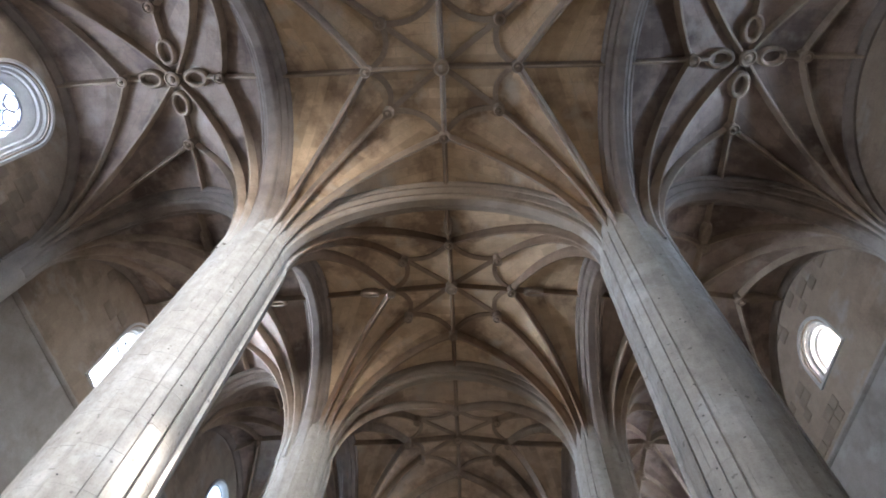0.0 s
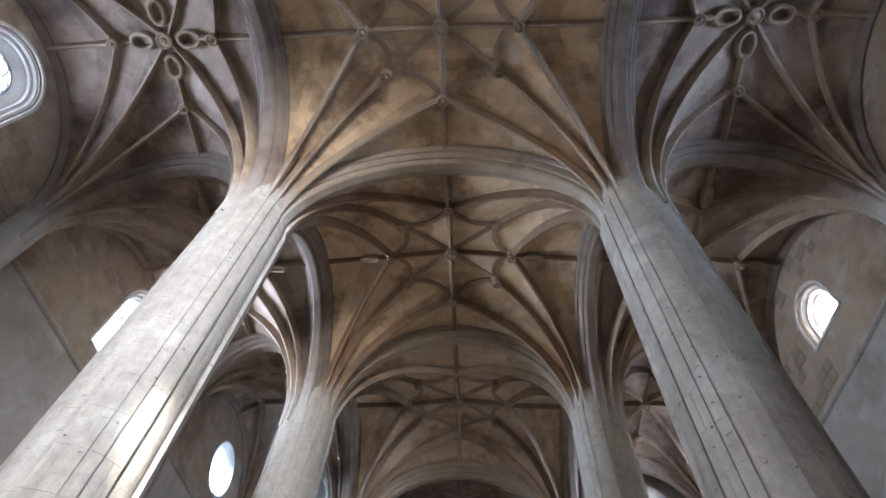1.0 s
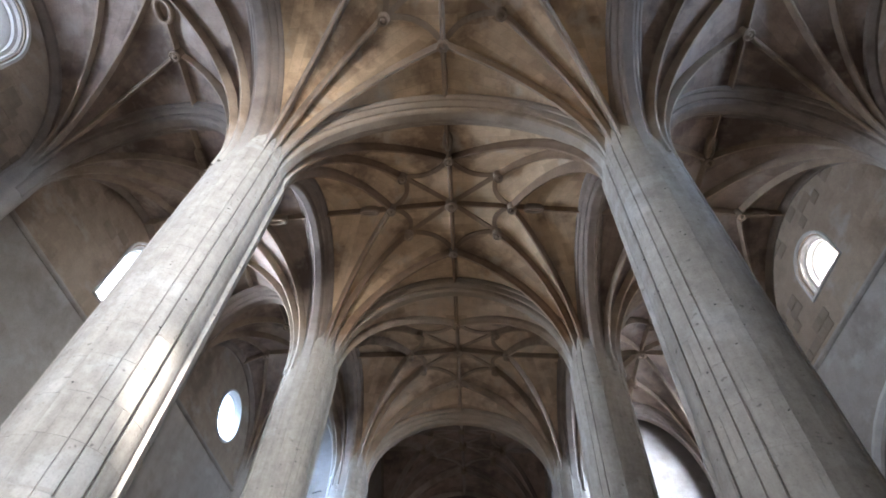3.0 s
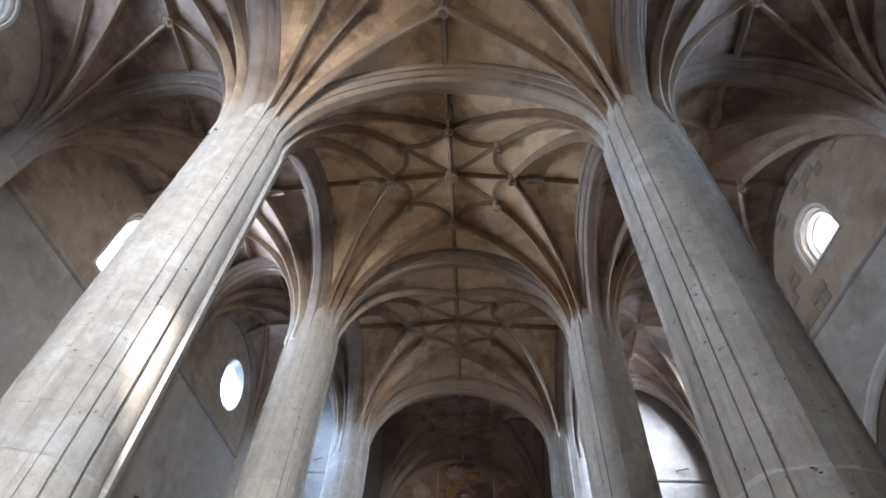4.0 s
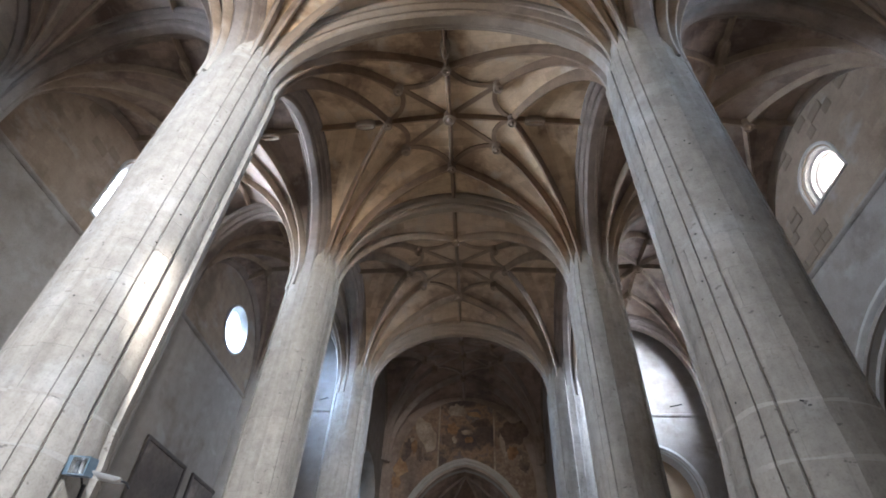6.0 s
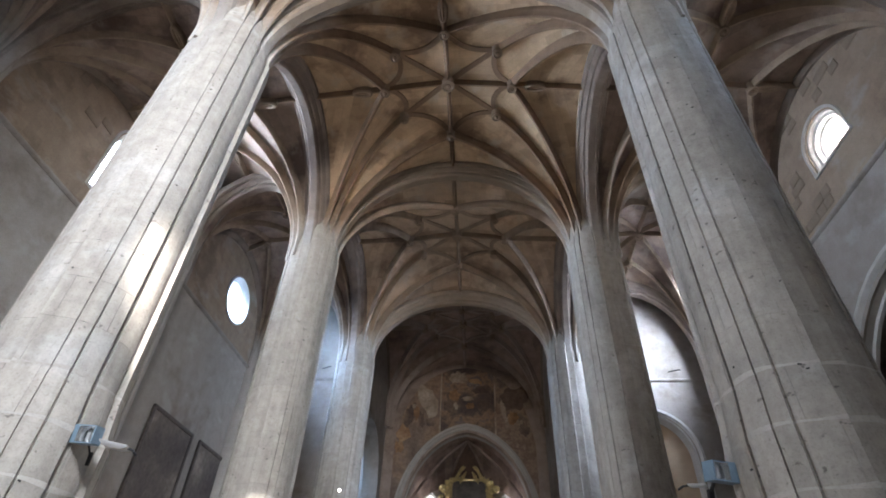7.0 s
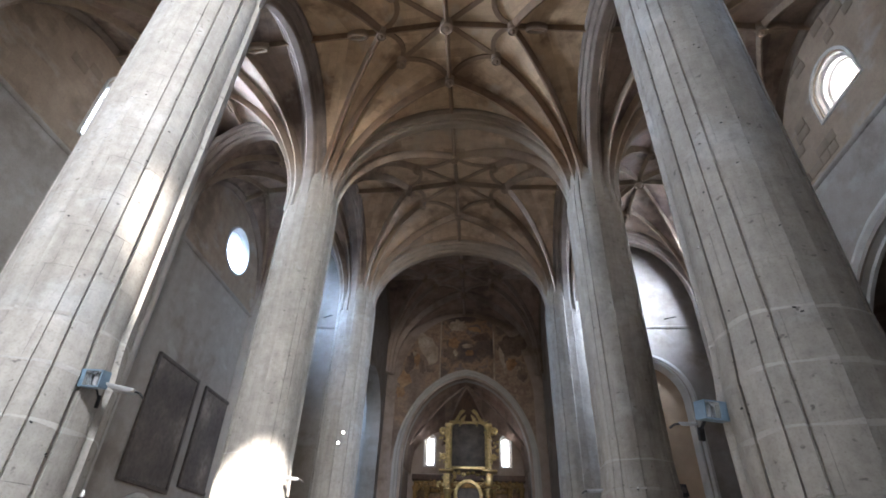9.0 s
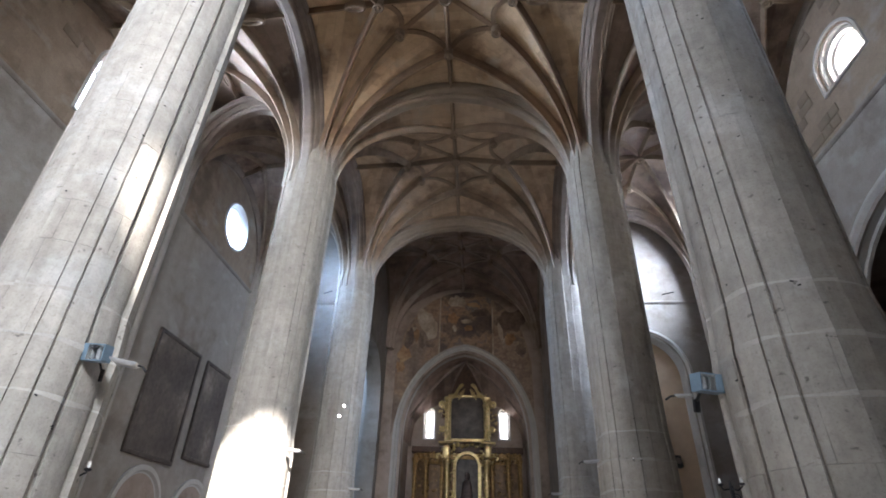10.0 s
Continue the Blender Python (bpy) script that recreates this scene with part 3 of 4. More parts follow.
def wall(name, m, u0, u1, z0, z1, holes, thick, label, material=None):
    """A wall in its own plane: sideways along x, up along z, its seen face at y = 0, thickness towards +y. holes: closed outlines."""
    bm = bmesh.new()
    loops = [[(u0, z0), (u1, z0), (u1, z1), (u0, z1)]] + list(holes)
    sheets = []
    for y in (0.0, thick):
        edges, rings = [], []
        for lp in loops:
            vs = [bm.verts.new((u, y, z)) for u, z in lp]
            edges += [bm.edges.new((vs[i], vs[(i + 1) % len(vs)])) for i in range(len(vs))]
            rings.append(vs)
        bmesh.ops.triangle_fill(bm, use_beauty=True, edges=edges)
        sheets.append(rings)
    for a, b in zip(*sheets):
        for i in range(len(a)):
            j = (i + 1) % len(a)
            bm.faces.new((a[i], a[j], b[j], b[i]))
    bmesh.ops.recalc_face_normals(bm, faces=bm.faces[:])
    uv = bm.loops.layers.uv.new()
    for f in bm.faces:
        for lp in f.loops:
            lp[uv].uv = (lp.vert.co.x + lp.vert.co.y, lp.vert.co.z)
    me = mesh_of(name, bm, material or M_WALL)
    ob = new(name, me)
    ob.matrix_basis = m
    return tagged(ob, label, "wall", "", "structure")


def shift(line, u, z):
    return [(a + u, b + z) for a, b in line]


def surround(parent, line_of, steps, material=None, name="surround"):
    """Stepped mouldings: loft of outlines, (grow, depth) from the wall's face inwards."""
    bm = bmesh.new()
    rings = [[bm.verts.new((u, d, z)) for u, z in line_of(g)] for g, d in steps]
    for a, b in zip(rings, rings[1:]):
        for i in range(len(a)):
            j = (i + 1) % len(a)
            bm.faces.new((a[i], a[j], b[j], b[i]))
    bmesh.ops.recalc_face_normals(bm, faces=bm.faces[:])
    return part(name, bm, material or M_TRIM, parent)


def pane(parent, line, depth):
    bm = bmesh.new()
    bm.faces.new([bm.verts.new((u, depth, z)) for u, z in line])
    ob = part("pane", bm, M_GLASS, parent)
    ob.visible_shadow = False
    return ob


STEPS = [(0.12, 0.02), (0.12, -0.05), (0.05, -0.05), (0.03, 0.03), (-0.04, 0.05), (-0.06, 0.14), (-0.13, 0.16), (-0.15, 0.26), (-0.2, 0.3), (-0.3, 0.62), (-0.3, 0.72)]


def window(k, m, line_of, label, steps=STEPS, glass=True):
    ob = thing("window_%d" % k, m, label, "window", "", "structure")
    surround(ob, line_of, steps)
    if glass:
        pane(ob, line_of(steps[-1][0]), steps[-1][1] - 0.03)
    return ob


# a wall that faces +x (left wall): sideways is +y; a wall that faces -x: sideways is -y
def facing(x, y, z, way):
    return pose(x, y, z, 0, 0, {"+x": 90, "-x": -90, "-y": 0, "+y": 180}[way])


win_a = lambda g: arch_line(0.92, 2.65, g)
win_b = lambda g: arch_line(0.8, 2.6, g)
lun = lambda g: arch_line(0.72, 1.25, g)
big_lun = lambda g: arch_line(1.3, 2.1, g)
ocu = lambda g: disc_line(0.86, g)
rose = lambda g: disc_line(2.1, g)

W1Y, W2Y, W3Y, W4Y = 2.35, 10.0, 16.3, 9.15
wall("wall_left", facing(-WALL, 0, 0, "+x"), ROW[0], ROW[3], 0, CZ, [], 1.0, "pale plastered aisle wall with bare ashlar patches")
wall("wall_left_upper", facing(-WALL, 0, 0, "+x"), ROW[0], ROW[3], CZ, TOP, [shift(win_a(0), W1Y, 11.35), shift(win_b(0), W2Y, 11.62)], 1.0, "bare brownish stone wall under the vault, pierced by windows", M_UPPER)
wall("wall_left_recess", facing(-NEAR, 0, 0, "+x"), ROW[3] + 0.8, 19.7, 0, CZ, [], 1.0, "grey plastered wall under a round window")
wall("wall_left_recess_upper", facing(-NEAR, 0, 0, "+x"), ROW[3] + 0.8, 19.7, CZ, TOP, [shift(ocu(0), W3Y, 11.62)], 1.0, "bare brownish stone wall under the vault, pierced by windows", M_UPPER)
wall("wall_right", facing(WALL, 0, 0, "-x"), -19.7, -ROW[0], 0, CZ, [shift(arch_line(3.4, 8.85), -8.95, 0.02)], 0.3, "plastered aisle wall with bare ashlar and an arched chapel mouth")
wall("wall_right_upper", facing(WALL, 0, 0, "-x"), -19.7, -ROW[0], CZ, TOP, [shift(lun(0), -W4Y, 12.05), shift(lun(0), -Y1, 12.05), shift(lun(0), BAY - Y1, 12.05), shift(big_lun(0), -16.6, 11.6)], 1.0, "bare brownish stone wall under the vault, pierced by windows", M_UPPER)
wall("wall_end_left", facing(0, 19.7, 0, "-y"), -NEAR - 1, -PX + 0.3, 0, TOP, [], 1.0, "bluish plastered end wall of the aisle")
wall("wall_end_right", facing(0, 19.7, 0, "-y"), PX - 0.3, WALL + 1, 0, TOP, [shift(arch_line(1.6, 9.5), 7.0, 0.02)], 0.9, "plastered end wall with an arched niche")
wall("wall_west", facing(0, ROW[0] - 0.45, 0, "+y"), -WALL - 1, WALL + 1, 0, TOP, [shift(rose(0), -1.7, 10.65)], 1.0, "plain plastered west wall with a round window")
wall("wall_jog_left", facing(0, ROW[3], 0, "-y"), -WALL - 1, -NEAR, 0, TOP, [], 0.8, "short plastered return of the wall")

for s in (-1,):
    mid = Vector((s * (PX + NW), ROW[3] + 0.02, 14.85))
    pa, _ = arc((s * PX, ROW[3] + 0.02), mid, R0)
    pb, _ = arc((s * NEAR, ROW[3] + 0.02), mid, 0.3)
    bm = bmesh.new()
    low = pa + pb[-2::-1]
    up = [Vector((p.x, p.y, TOP)) for p in low]
    for i in range(len(low) - 1):
        for d in (0.0, 0.3):
            bm.faces.new([bm.verts.new(q + Vector((0, d, 0))) for q in (low[i], low[i + 1], up[i + 1], up[i])])
    ob = new("wall_spandrel", mesh_of("wall_spandrel", bm, M_WALL, False))
    tagged(ob, "plastered wall over the aisle arch", "wall", "", "structure")

bm = bmesh.new()
box(bm, (0, 10, -0.15), (24, 44, 0.3))
tagged(new("floor", mesh_of("floor", bm, M_FLOOR)), "worn warm stone slab floor of the church", "floor", "", "structure")
# unseen slab over the vaults, added so that no sky light leaks in
bm = bmesh.new()
box(bm, (0, 10, TOP + 0.2), (24, 44, 0.4))
tagged(new("ceiling", mesh_of("ceiling", bm, M_WALL)), "plain unseen slab added above the vaults to keep sky light out", "roof", "", "structure")

# windows
w1 = window(1, facing(-WALL, W1Y, 11.35, "+x"), win_a, "round-headed traceried window with stepped pale stone mouldings", steps=[(0.12, 0.02), (0.12, -0.05), (0.05, -0.05), (0.03, 0.03), (-0.04, 0.05), (-0.06, 0.12), (-0.13, 0.14), (-0.15, 0.2), (-0.2, 0.22), (-0.34, 0.4), (-0.34, 0.5)])
w2 = window(2, facing(-WALL, W2Y, 11.62, "+x"), win_b, "round-headed window with a small tracery head")
w3 = window(3, facing(-NEAR, W3Y, 11.62, "+x"), ocu, "round window in a deep pale stone ring", steps=[(0.1, 0.02), (0.1, -0.05), (0.04, -0.06), (0.0, 0.0), (-0.05, 0.04), (-0.08, 0.12), (-0.12, 0.14), (-0.22, 0.6), (-0.22, 0.7)])
w4 = window(4, facing(WALL, W4Y, 12.05, "-x"), lun, "half-round window with a level sill and stone mouldings")
w5 = window(5, facing(WALL, Y1, 12.05, "-x"), lun, "half-round window with a level sill and stone mouldings")
w6 = window(6, facing(WALL, 16.6, 11.6, "-x"), big_lun, "half-round window with a level sill and stone mouldings")
# unseen window, added as the opening for the rear lamp
window(10, facing(WALL, Y1 - BAY, 12.05, "-x"), lun, "half-round window with a level sill and stone mouldings")
w7 = window(7, facing(1.7, ROW[0] - 0.45, 10.65, "+y"), rose, "large round west window", glass=False)


def sloped_sill(parent, w, rise):
    """A sill that slopes up towards the glass."""
    bm = bmesh.new()
    rows = [[bm.verts.new((u, y, z)) for y, z in ((0.03, -0.01), (0.03, 0.03), (0.66, rise), (0.66, -0.01))] for u in (-w, w)]
    for j in range(4):
        bm.faces.new((rows[0][j], rows[0][(j + 1) % 4], rows[1][(j + 1) % 4], rows[1][j]))
    bm.faces.new(rows[0])
    bm.faces.new(rows[1][::-1])
    bmesh.ops.recalc_face_normals(bm, faces=bm.faces[:])
    return part("window_sill", bm, M_TRIM, parent)


sloped_sill(w4, 0.7, 0.55)


def ring_bar(parent, c, r, d, thick=0.055, a0=0.0, a1=2 * math.pi):
    bm = bmesh.new()
    n = 20
    tube(bm, [(c[0] + r * math.cos(a0 + (a1 - a0) * k / n), d, c[1] + r * math.sin(a0 + (a1 - a0) * k / n)) for k in range(n + 1)], thick, 6)
    return part("tracery", bm, M_LEAD, parent)


def mullion(parent, u, z0, z1, d, w=0.07):
    bm = bmesh.new()
    box(bm, (u, d, (z0 + z1) / 2), (w, 0.12, z1 - z0), None, 0.02)
    return part("mullion", bm, M_LEAD, parent)


D = 0.62
DA = 0.4
mullion(w1, 0, 0.34, 1.2, DA, 0.07)
for s in (-1, 1):
    ring_bar(w1, (s * 0.29, 0.9), 0.28, DA, 0.03, 0, math.pi)
ring_bar(w1, (0, 1.73), 0.55, DA, 0.03)
ring_bar(w1, (0, 1.73), 0.07, DA, 0.03)
for k in range(5):
    a = math.pi / 2 + 2 * math.pi * k / 5
    ring_bar(w1, (0.32 * math.cos(a), 1.73 + 0.32 * math.sin(a)), 0.2, DA, 0.03)
ring_bar(w2, (0, 2.02), 0.2, D, 0.03)
mullion(w2, 0, 1.75, 2.29, D, 0.04)
for s in (-1, 1):
    ring_bar(w2, (s * 0.26, 1.71), 0.25, D, 0.025, 0, math.pi)

# string courses
CORN = [(-0.08, -0.02), (-0.08, 0.03), (-0.04, 0.08), (0.01, 0.09), (0.04, 0.06), (0.07, 0.03), (0.07, -0.02)]


def cornice(a, b, out):
    bm = bmesh.new()
    a, b, out = Vector(a), Vector(b), Vector(out)
    rings = []
    for p in (a, b):
        rings.append([bm.verts.new(p + out * v + Vector((0, 0, u))) for u, v in CORN])
    n = len(CORN)
    for j in range(n):
        bm.faces.new((rings[0][j], rings[0][(j + 1) % n], rings[1][(j + 1) % n], rings[1][j]))
    bm.faces.new(rings[0])
    bm.faces.new(rings[1][::-1])
    bmesh.ops.recalc_face_normals(bm, faces=bm.faces[:])
    ob = new("trim", mesh_of("trim", bm, M_WALL))
    return tagged(ob, "narrow moulded stone string course along the wall", "moulding", "string courses", "structure")


for y0, y1, x, s in ((ROW[0], ROW[3], WALL, -1), (ROW[3], 19.6, NEAR, -1), (ROW[0], 19.6, WALL, 1)):
    cornice((s * x, y0, CZ), (s * x, y1, CZ), (-s, 0, 0))
cornice((-NEAR, 19.7, CZ), (-PX + 0.2, 19.7, CZ), (0, -1, 0))
cornice((PX - 0.2, 19.7, CZ), (WALL, 19.7, CZ), (0, -1, 0))

# ---- chapel in the right wall, niche in the end wall ----
chapel = thing("chapel_arch", facing(WALL, 8.95, 0.02, "-x"), "round arched chapel mouth with stone mouldings, dark inside", "arch", "", "structure")
surround(chapel, lambda g: arch_line(3.4, 8.85, g), [(0.3, 0.01), (0.3, -0.06), (0.2, -0.08), (0.12, -0.02), (0.08, 0.05), (0.0, 0.06), (-0.03, 0.2), (-0.1, 0.22), (-0.12, 0.3)])
bm = bmesh.new()
box(bm, (WALL + 4.8, 10.5, 4.6), (9.0, 13, 9.2))
bmesh.ops.delete(bm, geom=[f for f in bm.faces if f.calc_center_median().x < WALL + 0.4], context="FACES")
tagged(new("wall_chapel", mesh_of("wall_chapel", bm, M_CHANCEL)), "dim plastered side chapel", "wall", "", "structure")
niche = thing("niche_arch", facing(7.0, 19.7, 0.02, "-y"), "round niche arch of grey dressed stone with a warm plastered back", "arch", "", "structure")
surround(niche, lambda g: arch_line(1.6, 9.5, g), [(0.22, 0.01), (0.22, -0.06), (0.12, -0.08), (0.05, 0.0), (-0.05, 0.04), (-0.08, 0.5)])
bm = bmesh.new()
bm.faces.new([bm.verts.new((u, 0.48, z)) for u, z in arch_line(1.6, 9.5, -0.05)])
part("back", bm, M_BEIGE, niche, "warm beige plaster")

# ---- chancel ----
CY = 25.7
wall("wall_chancel_left", facing(-PX + 0.3, 0, 0, "+x"), 19.4, CY + 1, 0, TOP, [shift(arch_line(2.3, 10.2), 22.7, 0.02)], 0.7, "dim plastered chancel wall with an arched opening", M_WALL)
wall("wall_chancel_right", facing(PX - 0.3, 0, 0, "-x"), -CY - 1, -19.4, 0, TOP, [], 0.7, "dim plastered chancel wall", M_WALL)
gate = lambda g: arch_line(3.02, 10.85, g, 0.35)
wall("wall_chancel_end", facing(0, CY, 0, "-y"), -PX, PX, 0, TOP, [shift(gate(0), 0.1, 0.02)], 0.6, "painted end wall over the pointed apse arch", M_CHANCEL)
apse_arch = thing("apse_arch", facing(0.1, CY, 0.02, "-y"), "pointed moulded stone arch before the apse", "arch", "", "structure")
surround(apse_arch, gate, [(0.42, 0.01), (0.42, -0.08), (0.3, -0.12), (0.22, -0.06), (0.16, -0.06), (0.1, 0.02), (0.02, 0.04), (-0.02, 0.6)], M_ARCH)

# a narrow side passage behind the opening, unseen top left open for sky light
wall("wall_passage_back", facing(-6.6, 0, 0, "+x"), 20.7, 27.5, 0, 12.0, [], 0.3, "bluish plastered wall of a narrow side passage")
wall("wall_passage_end", facing(0, 27.5, 0, "-y"), -6.6, -PX + 0.3, 0, 12.0, [], 0.3, "plastered end wall of a narrow side passage")

# ---- apse ----
apse_win = lambda g: arch_line(0.3, 1.6, g)
BACK = 29.0
wall("wall_apse_back", facing(0, BACK, 0, "-y"), -3.4, 3.6, 0, TOP, [shift(apse_win(0), -1.9, 7.25), shift(apse_win(0), 2.12, 7.25)], 0.7, "dark grey plastered apse wall with two narrow windows", M_CHANCEL)
for k, x in ((8, -1.9), (9, 2.12)):
    window(k, facing(x, BACK, 7.25, "-y"), apse_win, "narrow round-headed apse window, bright with daylight", steps=[(0.05, 0.01), (0.05, -0.03), (0.0, -0.03), (-0.03, 0.2), (-0.09, 0.22), (-0.12, 0.5), (-0.12, 0.56)])
for s, n in ((-1, "left"), (1, "right")):
    wall("wall_apse_" + n, facing(0.1 + s * 3.1, 0, 0, "+x" if s < 0 else "-x"), 25.9 if s < 0 else -BACK, BACK if s < 0 else -25.9, 0, 9.0, [], 0.5, "dim plastered side wall of the apse", M_CHANCEL)


def apse_vault():
    ob = thing("vault", pose(0.1, 0, 0), "dim pointed apse vault with dark ribs meeting over the altar", "vault", "", "structure")
    line = [p for p in arch_line(3.1, 11.0, 0.0, 0.35)[2:]]
    bm = bmesh.new()
    uv = bm.loops.layers.uv.new()
    key = Vector((0, 27.6, 11.0))
    n = len(line)
    rows = []
    for y, s in ((25.9, 0.0), (26.6, 0.0), (27.4, 0.02), (28.2, 0.2), (29.0, 0.45)):
        rows.append([bm.verts.new((u * (1 - s * 0.1), y, z - s * max(0.0, z - 8.0) * 1.2)) for u, z in line])
    for a, b in zip(rows, rows[1:]):
        for i in range(n - 1):
            f = bm.faces.new((a[i], a[i + 1], b[i + 1], b[i]))
            for lp in f.loops:
                lp[uv].uv = (lp.vert.co.y, lp.vert.co.x)
    part("web", mesh_of("web", bm, M_DARKWEB, False), None, ob)
    edges = []
    for u in (-2.9, -1.35, 1.35, 2.9):
        y = BACK - 0.05 if abs(u) < 2 else 27.6
        base = Vector((u, y, 8.3 if abs(u) < 2 else 8.0))
        pts = [base.lerp(Vector((0, 27.0, 10.85)), t) + Vector((0, 0, 0.3 * math.sin(math.pi * t))) for t in (i / 12 for i in range(13))]
        bent_rib(ob, "rib", pts, [(u * 0.6, v * 0.5) for u, v in THIN], M_DARKWEB)
        edges.append(pts)
    # extra dark sheet below the vault's web: the shadow there, put into colour
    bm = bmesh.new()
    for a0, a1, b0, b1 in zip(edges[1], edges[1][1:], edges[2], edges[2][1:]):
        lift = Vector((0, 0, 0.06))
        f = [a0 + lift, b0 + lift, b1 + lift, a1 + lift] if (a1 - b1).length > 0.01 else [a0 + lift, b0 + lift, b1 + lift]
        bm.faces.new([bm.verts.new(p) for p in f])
    part("web", bm, M_WOOD, ob, "black web over the altar, its shadow put into the colour")
    return ob


apse_vault()

# ---- frescoes over the apse arch ----
def fresco_mat(name, tones, scale):
    m, nt, b = nodes_of(name)
    p = place_of(nt)
    warp = mix(nt, 0.18, p, noise_of(nt, p, 1.6, 3, 0.5))
    n = noise_of(nt, warp, scale, 5, 0.62)
    col = ramp(nt, n, tones)
    dirt = ramp(nt, noise_of(nt, p, 7, 6, 0.7), [(0.3, (0.7, 0.68, 0.66)), (0.6, (1, 1, 1))])
    nt.links.new(mix(nt, 1.0, col, dirt, "MULTIPLY"), b.inputs["Base Color"])
    b.inputs["Roughness"].default_value = 0.85
    return m


M_FRESCO = fresco_mat("faded_fresco", [(0.3, (0.124, 0.101, 0.093)), (0.44, (0.2, 0.15, 0.12)), (0.52, (0.36, 0.27, 0.195)), (0.6, (0.24, 0.16, 0.115)), (0.72, (0.5, 0.41, 0.325))], 0.9)
M_FRESCO_DARK = fresco_mat("dark_fresco", [(0.3, (0.078, 0.062, 0.062)), (0.47, (0.155, 0.116, 0.093)), (0.56, (0.357, 0.240, 0.155)), (0.64, (0.186, 0.155, 0.147)), (0.76, (0.512, 0.419, 0.326))], 1.1)
M_SKYPAINT = fresco_mat("pale_fresco", [(0.3, (0.16, 0.11, 0.085)), (0.46, (0.27, 0.2, 0.155)), (0.55, (0.35, 0.245, 0.165)), (0.62, (0.24, 0.165, 0.125)), (0.75, (0.45, 0.37, 0.29))], 0.85)


def gate_top(u):
    w, up, rise = 3.02 + 0.44, 10.87 + 0.44, (3.02 + 0.44) * 1.35
    x = min(1, abs(u - 0.1) / w)
    y = math.sqrt(max(0, 1 - x * x)) * (1 - 0.0875) + 0.0875 * (1 - x)
    return up - rise + rise * y


def lunette_top(u):
    return max(gate_top(u) + 0.02, 10.3 + 4.0 * math.sqrt(max(0.0, 1 - (u / 3.36) ** 2)))


M_OCHRE = fresco_mat("ochre_paint", [(0.3, (0.2, 0.11, 0.055)), (0.5, (0.36, 0.21, 0.11)), (0.7, (0.52, 0.35, 0.2))], 2.2)
M_CREAM = fresco_mat("cream_paint", [(0.3, (0.24, 0.18, 0.13)), (0.5, (0.44, 0.36, 0.27)), (0.7, (0.56, 0.48, 0.38))], 2.4)
M_UMBER = fresco_mat("umber_paint", [(0.3, (0.085, 0.062, 0.052)), (0.5, (0.16, 0.115, 0.088)), (0.7, (0.28, 0.2, 0.145))], 2.0)


def fresco(u0, u1, material, label, seed, patches):
    """A painted panel between the arch and the lunette's edge; patches: (material, place, size) of its larger painted areas."""
    ob = thing("fresco", pose(0, CY, 0), label, "painting", "frescoes over the arch")
    bm = bmesh.new()
    n = 14
    for i in range(n):
        a, b = u0 + (u1 - u0) * i / n, u0 + (u1 - u0) * (i + 1) / n
        bm.faces.new([bm.verts.new((u, -0.012, z)) for u, z in ((a, gate_top(a)), (b, gate_top(b)), (b, lunette_top(b)), (a, lunette_top(a)))])
    bmesh.ops.remove_doubles(bm, verts=bm.verts[:], dist=0.0005)
    bmesh.ops.recalc_face_normals(bm, faces=bm.faces[:])
    r = bmesh.ops.extrude_face_region(bm, geom=bm.faces[:])
    bmesh.ops.translate(bm, vec=(0, 0.008, 0), verts=[v for v in r["geom"] if isinstance(v, bmesh.types.BMVert)])
    part("panel", bm, material, ob)
    rnd = random.Random(seed)
    for k, (mat, u, z, w, h, lean) in enumerate(patches):
        bm = bmesh.new()
        ring = []
        turn = radians(lean)
        for i in range(22):
            a = 2 * math.pi * i / 22
            q = 0.5 * (0.72 + 0.5 * rnd.random())
            x, y = w * q * math.cos(a), h * q * math.sin(a)
            ring.append((u + x * math.cos(turn) - y * math.sin(turn), z + x * math.sin(turn) + y * math.cos(turn)))
        ring = [(min(max(x, u0 + 0.03), u1 - 0.03), max(y, gate_top(x) + 0.03)) for x, y in ring]
        f = bm.faces.new([bm.verts.new((x, -0.0135 - 0.0012 * k, y)) for x, y in ring])
        bmesh.ops.triangulate(bm, faces=[f])
        part("painted_patch", bm, mat, ob)
    return ob


fresco(-3.45, -1.28, M_SKYPAINT, "pale ochre fresco panel, faded, on the end wall", 4, [
    (M_CREAM, -1.9, 12.5, 1.0, 1.7, 20), (M_UMBER, -2.75, 11.75, 0.5, 1.3, -14), (M_UMBER, -2.2, 11.5, 0.35, 0.9, 10), (M_OCHRE, -2.45, 11.85, 0.28, 0.7, 0),
    (M_OCHRE, -3.05, 10.75, 0.8, 0.9, 15), (M_CREAM, -2.6, 12.15, 0.2, 0.26, 0), (M_UMBER, -1.75, 11.3, 0.5, 0.3, -20), (M_OCHRE, -3.2, 10.1, 0.4, 0.6, 0)])
fresco(-1.2, 1.5, M_FRESCO_DARK, "dark brown fresco panel, smoke-stained, above the arch", 9, [
    (M_CREAM, -0.35, 13.75, 0.95, 0.7, 0), (M_OCHRE, 0.55, 13.55, 0.7, 0.3, -12), (M_UMBER, 0.85, 13.1, 1.0, 0.5, 10), (M_OCHRE, -0.55, 12.75, 0.6, 0.6, 25),
    (M_CREAM, 0.15, 12.6, 0.55, 0.28, 0), (M_UMBER, -0.8, 12.2, 0.5, 0.8, 0), (M_OCHRE, 0.3, 12.2, 0.45, 0.35, 0), (M_CREAM, -0.45, 12.2, 0.2, 0.4, 15), (M_UMBER, 0.9, 12.2, 0.5, 0.6, 0)])
